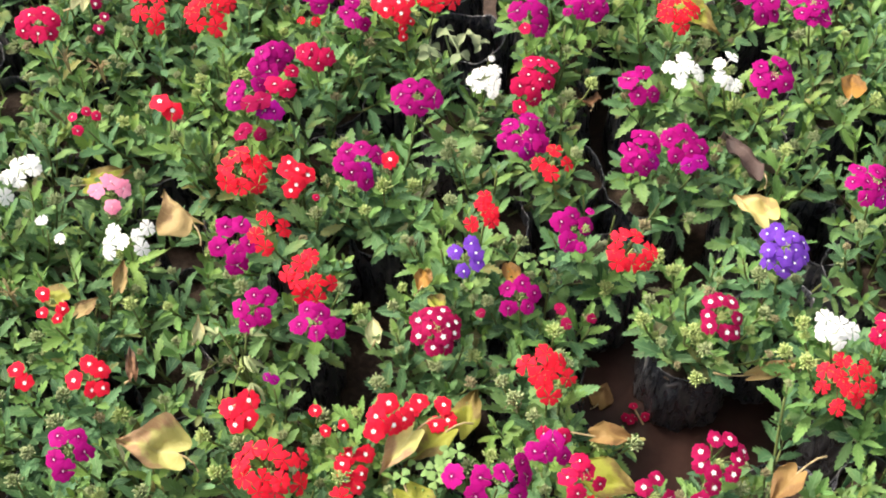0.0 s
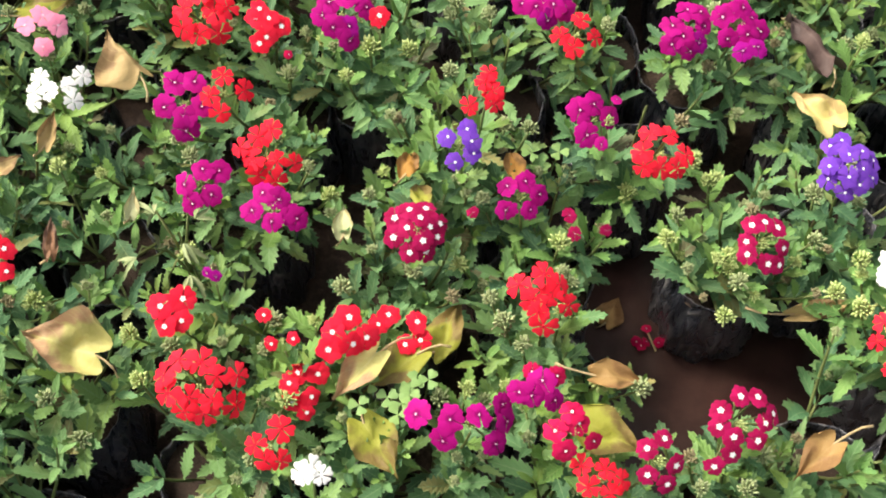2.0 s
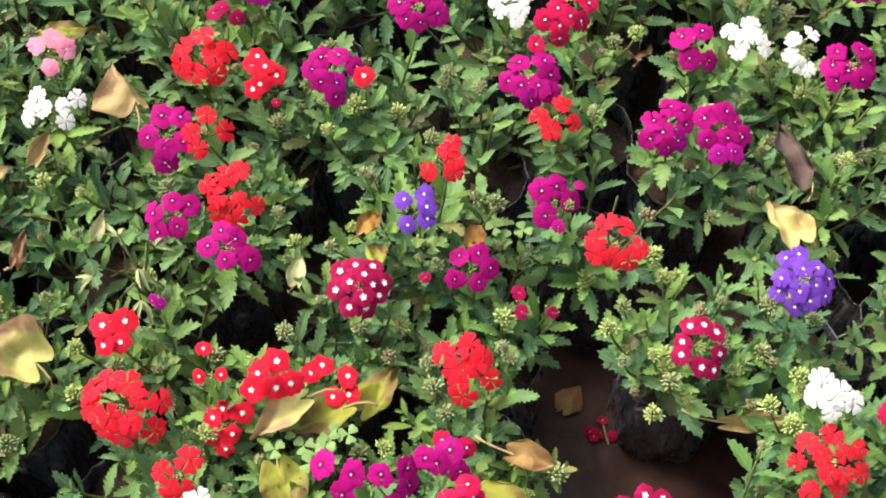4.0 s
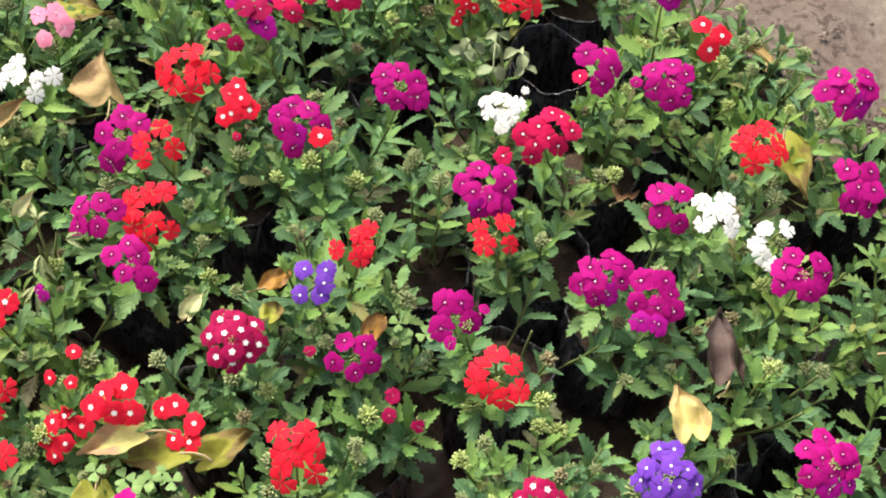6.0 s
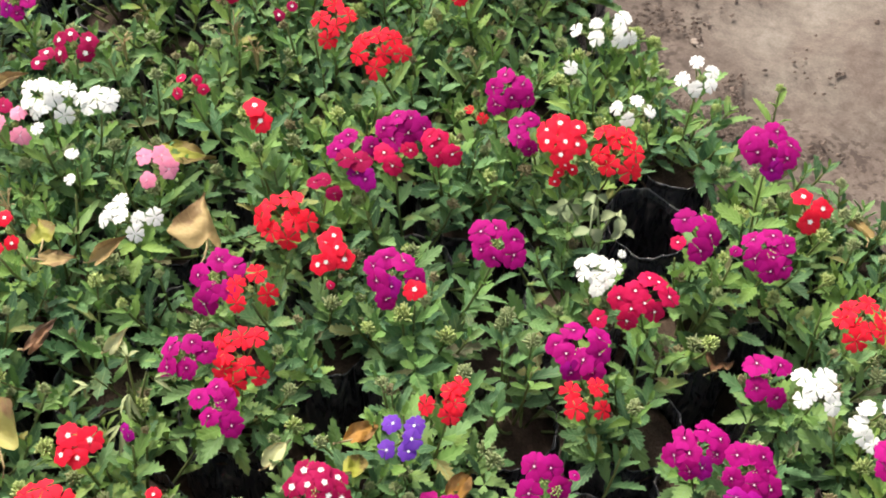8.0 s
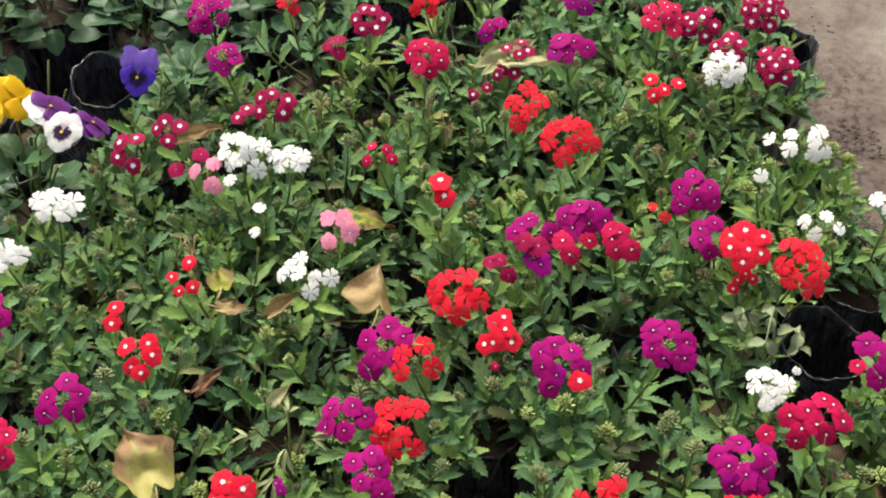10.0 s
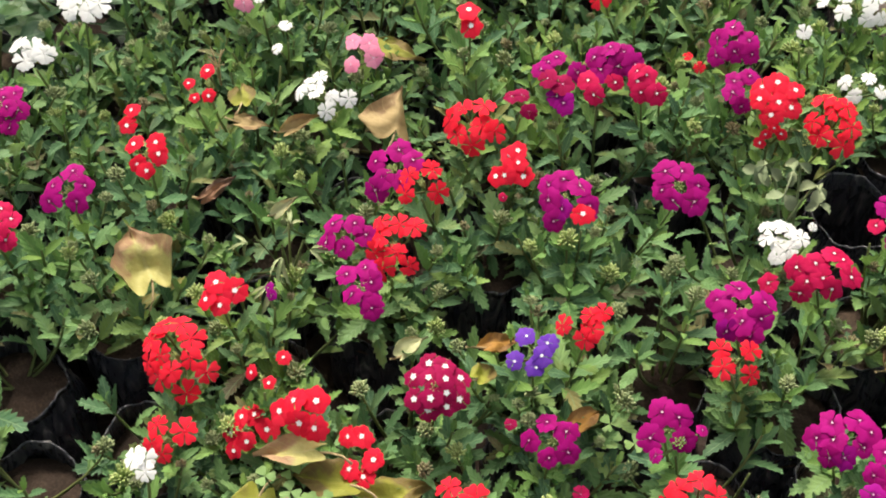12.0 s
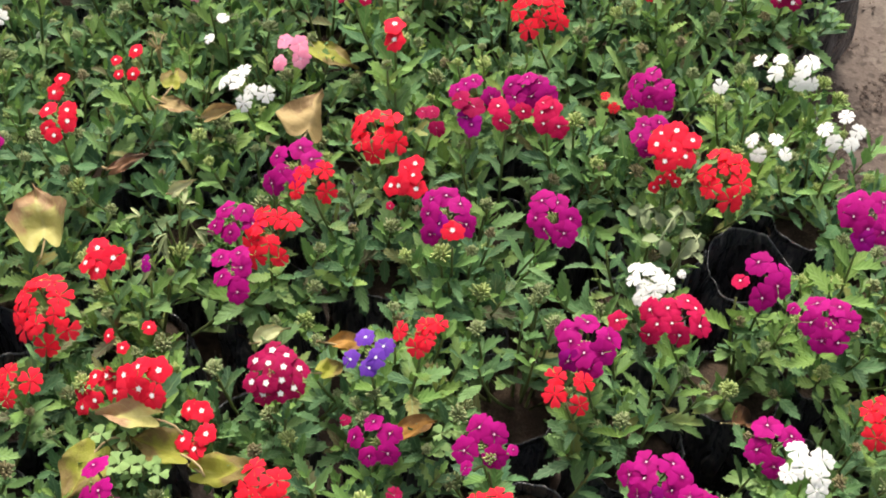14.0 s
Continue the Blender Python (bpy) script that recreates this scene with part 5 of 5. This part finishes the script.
# ---------------------------------------------------------------- fallen leaves
def fallen_leaf(x, y, z, long, wide, yaw, tilt, roll, dry, curl=0.25, stalk=0.5, point=0.92, label="dry fallen tree leaf caught in the foliage", crumple=0.13):
    """A heart-shaped dry tree leaf with lobes at its stalk and a drawn-out tip, folded along its midrib, its rim rolling in."""
    nL, nW = 20, 12
    verts, faces, uvs = [], [], []
    seed = Vector((x * 37, y * 41, 0))
    for i in range(nL + 1):
        t = i / nL
        w = wide * 0.5 * float(np.interp(t / point, (0.0, 0.10, 0.22, 0.38, 0.55, 0.72, 0.86, 0.95, 1.0, 1.1), (0.80, 0.96, 1.0, 0.94, 0.76, 0.49, 0.24, 0.10, 0.045, 0.02)))
        for k in range(nW + 1):
            s = 2 * k / nW - 1
            out = abs(s)
            ragged = 1 + 0.16 * noise.noise(seed + Vector((t * 4, s * 1.5, 0))) + 0.05 * noise.noise(seed + Vector((t * 14, s * 9, 2)))
            bend = curl if isinstance(curl, float) else curl[0] if s > 0 else curl[1]
            fold = bend * (0.75 + 0.5 * t) * (0.8 + 0.7 * out * out)
            yy = s * w * ragged * math.cos(fold)
            zz = out * w * ragged * math.sin(fold)
            xx = long * (t + (0.10 * out ** 3 - 0.20 * math.sin(math.pi * out)) * (1 - t) ** 2)
            zz -= long * 0.9 * abs(bend) * (t - 0.35) * abs(t - 0.35)
            zz += long * (crumple * noise.noise(seed + Vector((t * 2.6, s * 1.4, 3))) + 0.040 * noise.noise(seed + Vector((t * 8, s * 5, 6))))
            verts.append((xx, yy, zz))
            uvs.append((t, k / nW))
            if i and k:
                a = (nW + 1) * i + k
                faces.append((a - nW - 2, a - nW - 1, a, a - 1))
    m = pose(x, y, z, roll, tilt, yaw)
    ob = thing("fallen_leaf", m @ Matrix.Translation((-long * 0.5, 0, 0)), label, "leaf", "fallen leaves in the bed", mesh_of("blade", verts, faces, [DRY[dry]], None, uvs))
    if stalk:
        pts = [(0, 0, 0), (-stalk * long * 0.4, 0.04 * long, 0.04 * long), (-stalk * long * 0.75, 0.10 * long, 0.03 * long), (-stalk * long, 0.20 * long, -0.03 * long)]
        v, f = tube(pts, [0.0011, 0.0009, 0.0009, 0.0012], 5)
        h = Heap()
        h.add(v, f)
        part("stalk", h.mesh("stalk", [STRAW]), ob)


fallen_leaf(-0.165, 0.256, 0.212, 0.044, 0.066, 108, -24, 6, "tan", (-0.10, -1.15), 0.55, 0.95, "folded tan dry leaf with a long drawn-out tip")
fallen_leaf(-0.278, 0.022, 0.208, 0.056, 0.058, 144, -12, -8, "yellow", (0.50, 0.25), 0.40, 1.0, "crumpled heart-shaped yellow leaf with browned rim", 0.34)
fallen_leaf(0.342, 0.001, 0.204, 0.041, 0.039, 106, -8, 4, "lemon", (0.40, 0.50), 0.0, 0.95, "small folded yellow leaf lying on the foliage", 0.24)
fallen_leaf(0.375, 0.066, 0.202, 0.058, 0.047, 97, -4, 10, "umber", (0.25, -0.30), 0.35, 1.0, "shrivelled dark brown leaf on the foliage", 0.28)
fallen_leaf(0.438, 0.242, 0.198, 0.054, 0.038, -65, 10, 0, "olive", 0.25, 0.3, 0.92, "olive-yellow ageing leaf behind the flowers")
fallen_leaf(-0.082, -0.082, 0.204, 0.046, 0.031, 204, 5, 5, "yellow", 0.25, 0.6, 0.92, "yellow dry leaf with a long pale stalk")
fallen_leaf(-0.055, -0.082, 0.188, 0.049, 0.033, 194, 0, 5, "olive", 0.15, 0.5, 0.92, "fading yellow leaf turning pink-brown at one end")
fallen_leaf(0.002, -0.056, 0.172, 0.050, 0.031, 43, 0, -8, "olive", 0.12, 0.2, 0.95, "mottled olive leaf with dark brown end")
fallen_leaf(0.103, -0.150, 0.190, 0.038, 0.027, -25, 5, 0, "rust", 0.35, 0.8, 0.92, "brown dry leaf at the puddle's edge")
fallen_leaf(0.074, -0.196, 0.212, 0.050, 0.038, -47, 8, 0, "olive", 0.15, 0.4, 0.92, "mottled yellow-green leaf below the flowers")
fallen_leaf(-0.082, -0.135, 0.182, 0.048, 0.038, 281, 5, 0, "olive", 0.1, 0.4, 0.92, "broad olive-yellow leaf between the plants")
fallen_leaf(-0.214, 0.350, 0.180, 0.050, 0.034, 8, 5, 0, "olive", 0.12, 0.3, 0.92, "yellowing broad leaf in the shade of the plants")
fallen_leaf(-0.309, 0.224, 0.196, 0.028, 0.027, 120, 0, 0, "olive", 0.2, 0.5, 1.0, "small round yellowing leaf among the stems")
fallen_leaf(-0.282, 0.200, 0.190, 0.028, 0.018, 30, 10, 10, "tan", 0.2, 0.5, 1.0, "small tan withered leaf among the stems")
fallen_leaf(-0.241, 0.218, 0.195, 0.034, 0.020, 60, -10, 20, "tan", 0.6, 0.3, 1.0, "small curled tan leaf below white flowers")
fallen_leaf(-0.392, 0.364, 0.228, 0.045, 0.020, 40, -10, 15, "tan", 0.4, 0.5, 1.0, "rolled tan dry leaf beside the flowers")
fallen_leaf(-0.152, 0.600, 0.218, 0.070, 0.030, 55, -10, 25, "pale", 0.3, 0.2, 1.0, "pale yellow-green leaf draped over dark flowers")
fallen_leaf(-0.115, 0.588, 0.222, 0.070, 0.030, 30, 0, -20, "pale", 0.3, 0.2, 1.0, "pale yellow-green leaf draped over dark flowers")
fallen_leaf(0.170, -0.034, 0.016, 0.028, 0.027, 40, 0, 0, "rust", 0.02, 0.3, 1.0, "brown leaf lying flat in the muddy puddle")
fallen_leaf(0.020, 0.075, 0.205, 0.036, 0.020, 60, 20, 0, "orange", 0.3, 0.4, 1.0, "small rust-orange leaf among the foliage")
fallen_leaf(0.100, 0.050, 0.190, 0.040, 0.020, 75, 20, 0, "orange", 0.3, 0.4, 1.0, "small rust-orange leaf among the foliage")
fallen_leaf(0.30, 0.245, 0.130, 0.050, 0.030, 80, 40, 0, "brown", 0.4, 0.4, 1.0, "brown dry leaf hanging in a bag's mouth")
fallen_leaf(0.400, 0.415, 0.160, 0.060, 0.018, 130, 10, 30, "tan", 0.5, 0.3, 1.0, "narrow rolled straw-brown leaf at the bed's edge")
fallen_leaf(0.517, 0.080, 0.215, 0.040, 0.030, 50, 10, 0, "orange", 0.3, 0.4, 1.0, "small orange leaf on the foliage")
fallen_leaf(0.285, -0.150, 0.170, 0.060, 0.018, -10, 0, 20, "tan", 0.3, 0.6, 1.0, "narrow tan dry leaf between two bags")
fallen_leaf(-0.195, 0.114, 0.214, 0.022, 0.016, 60, -30, 20, "pale", 0.6, 0.3, 1.0, "small bleached withered leaf on a shoot tip")


fallen_leaf(0.202, -0.260, 0.198, 0.038, 0.031, 196, 10, 5, "rust", 0.4, 0.8, 0.92, "folded tan-brown leaf beside the muddy puddle")
fallen_leaf(0.248, -0.225, 0.090, 0.050, 0.040, 100, 20, 0, "olive", 0.2, 0.3, 0.92, "dark olive leaf hanging over the puddle")
fallen_leaf(-0.045, 0.052, 0.190, 0.027, 0.022, 70, -10, 0, "pale", 0.6, 0.3, 1.0, "curled pale green leaf above the crimson flowers")
fallen_leaf(0.018, 0.048, 0.200, 0.026, 0.020, 80, 20, 10, "olive", 0.3, 0.3, 1.0, "small olive-yellow leaf beside violet flowers")
fallen_leaf(-0.263, 0.117, 0.200, 0.036, 0.013, 75, 0, 20, "brown", 0.3, 0.2, 1.0, "narrow red-brown speckled leaf standing among shoots")


# ---------------------------------------------------------------- small things in the bed
def wilted_shoot(x, y, z):
    """A limp seedling: two arching stems, with pale rounded leaves that droop from them in pairs."""
    rng = random.Random(77)
    plant = thing("wilted_seedling", Matrix.Translation((x, y, z)), "limp pale green wilted seedling hanging among the verbenas", "plant")
    shapes = [leaf_shape(rng, rng.uniform(0.55, 0.75), 4, rng.uniform(0.3, 0.9), rng.uniform(0.3, 0.9), 0.10) for _ in range(6)]
    limp = [mesh_of("leaf", v, f, [WILTED], None, u) for v, f, u in shapes]
    for foot, bend, tip in (((0.010, 0.006, -0.070), (-0.006, 0.040, 0.030), (-0.002, -0.034, -0.004)), ((0.004, 0.004, -0.070), (0.020, 0.010, 0.020), (0.026, -0.022, -0.010)), ((-0.002, 0.004, -0.070), (-0.026, 0.014, 0.014), (-0.030, -0.014, -0.006))):
        foot, bend, tip = Vector(foot), Vector(bend), Vector(tip)
        pts = [foot * (1 - t) ** 2 + bend * 2 * t * (1 - t) + tip * t * t for t in (0, 0.2, 0.4, 0.6, 0.8, 1.0)]
        part("stem", mesh_of("stem", *tube(pts, [0.0014, 0.0013, 0.0012, 0.0011, 0.0010, 0.0008], 5), [WILTED]), plant)
        for p, t in enumerate((0.55, 0.76, 0.96)):
            at = foot * (1 - t) ** 2 + bend * 2 * t * (1 - t) + tip * t * t
            for q in (0, 1):
                az = p * 1.57 + q * math.pi + rng.uniform(-0.5, 0.5)
                way = Vector((math.cos(az), math.sin(az) - 0.25, rng.uniform(-0.75, 0.05)))
                part("leaf", rng.choice(limp), plant, aim(at, way, (rng.uniform(-0.4, 0.4), rng.uniform(-0.7, 0.1), 1), rng.uniform(0.011, 0.018)))


def limp_spray(x, y, z, label):
    """A thin grey-green shoot whose narrow leaves hang in tufts."""
    rng = random.Random(5)
    narrow = [leaf_shape(rng, 0.20, 4, 0.6, 0.6, 0.1) for _ in range(4)]
    heap = Heap()
    for a0, r0, h0 in ((2.0, 0.026, -0.002), (3.3, 0.034, -0.006), (4.7, 0.030, -0.014), (0.4, 0.018, 0.0), (5.0, 0.012, 0.004), (4.2, 0.040, -0.022)):
        tip = Vector((r0 * math.cos(a0), r0 * math.sin(a0), h0))
        heap.add(*tube([(0, 0, -0.075), (tip.x * 0.3, tip.y * 0.3, -0.02), (tip.x * 0.8, tip.y * 0.8, h0 + 0.012), tip], [0.0013, 0.0012, 0.0010, 0.0008], 5), 1)
        for q in range(5):
            shape = rng.choice(narrow)
            way = Vector((math.cos(a0 + rng.uniform(-0.9, 0.9)), math.sin(a0 + rng.uniform(-0.9, 0.9)), -0.7 + 0.25 * q))
            heap.add(*shape[:2], 0, shape[2], aim(tip, way, (rng.uniform(-0.6, 0.6), rng.uniform(-0.6, 0.6), 1), rng.uniform(0.014, 0.022)))
    thing("wilted_shoot", Matrix.Translation((x, y, z)), label, "plant", "", heap.mesh("wilted_shoot", [BUD_SAGE, STEM]))


wilted_shoot(0.171, 0.326, 0.226)
limp_spray(-0.171, 0.074, 0.214, "thin grey-green wilted shoot drooping among the verbenas")


def clover(x, y, z, seed):
    rng = random.Random(seed)
    heap = Heap()
    for k in range(4):
        c = Vector((rng.uniform(-0.016, 0.016), rng.uniform(-0.016, 0.016), rng.uniform(-0.004, 0.004)))
        v, f = tube([(0, 0, -0.08), (c.x * 0.7, c.y * 0.7, -0.03), c], [0.0008, 0.0008, 0.0007], 4)
        heap.add(v, f, 1)
        t0 = rng.uniform(0, 6)
        for p in range(3):
            t = t0 + p * 2.0944
            pts = [c]
            for e, (r, w) in enumerate(((0.004, -0.7), (0.0076, -0.62), (0.0085, -0.25), (0.0075, 0.0), (0.0085, 0.25), (0.0076, 0.62), (0.004, 0.7))):
                pts.append(c + Vector((r * math.cos(t + w), r * math.sin(t + w), 0.0015 - abs(w) * 0.002)))
            heap.add(pts, [(0, e, e + 1) for e in range(1, 7)], 0)
    thing("clover", Matrix.Translation((x, y, z)), "small bright green clover sprig growing between the plants", "plant", "clover weeds", heap.mesh("clover", [YOUNG, STEM]))


clover(-0.073, -0.087, 0.196, 1)
clover(-0.060, -0.116, 0.198, 2)
clover(0.131, 0.057, 0.186, 4)
clover(-0.045, -0.105, 0.190, 5)


def fallen_flower(x, y, z, kind, spread, count, seed):
    rng = random.Random(seed)
    heap = Heap()
    v, f = tube([(0, -spread * 0.8, 0.002), (0, 0, 0.004), (0, spread * 0.4, 0.005)], [0.001, 0.001, 0.001], 5)
    heap.add(v, f)
    ob = thing("fallen_flower", Matrix.Translation((x, y, z)), "faded red flower head fallen into the muddy puddle", "flower", "", heap.mesh("stalk", [STRAW]))
    for k in range(count):
        a = rng.uniform(0, 6.28)
        part("floret", rng.choice(FLORET[kind]), ob, facing((rng.uniform(0.2, 1) * spread * math.cos(a), rng.uniform(0.2, 1) * spread * math.sin(a) * 0.6, 0.006), (rng.uniform(-0.9, 0.9), rng.uniform(-0.9, 0.9), 1), a, 0.0085))


fallen_flower(0.190, -0.072, 0.013, "rose", 0.016, 7, 3)


def dead_tuft(x, y, z, seed, label):
    """A withered straw-coloured flower stalk with its dry calyces."""
    rng = random.Random(seed)
    heap = Heap()
    for k in range(12):
        a = rng.uniform(0, 6.28)
        tip = Vector((0.014 * math.cos(a) * rng.uniform(0.5, 1), 0.014 * math.sin(a) * rng.uniform(0.5, 1), rng.uniform(-0.002, 0.010)))
        v, f = tube([(0, 0, -0.030), (tip.x * 0.2, tip.y * 0.2, -0.004), tip * 0.7, tip], [0.0008, 0.0007, 0.0006, 0.0004], 4)
        heap.add(v, f)
    thing("dead_flower", Matrix.Translation((x, y, z)), label, "flower", "withered flowers", heap.mesh("dead_flower", [STRAW]))


dead_tuft(-0.312, 0.456, 0.215, 1, "withered straw-brown flower stalk among green shoots")
dead_tuft(-0.180, 0.470, 0.215, 2, "withered straw-brown flower stalk among green shoots")
dead_tuft(-0.345, 0.240, 0.205, 3, "withered straw-brown flower stalk among green shoots")
dead_tuft(-0.210, 0.500, 0.215, 4, "withered straw-brown flower stalk among green shoots")
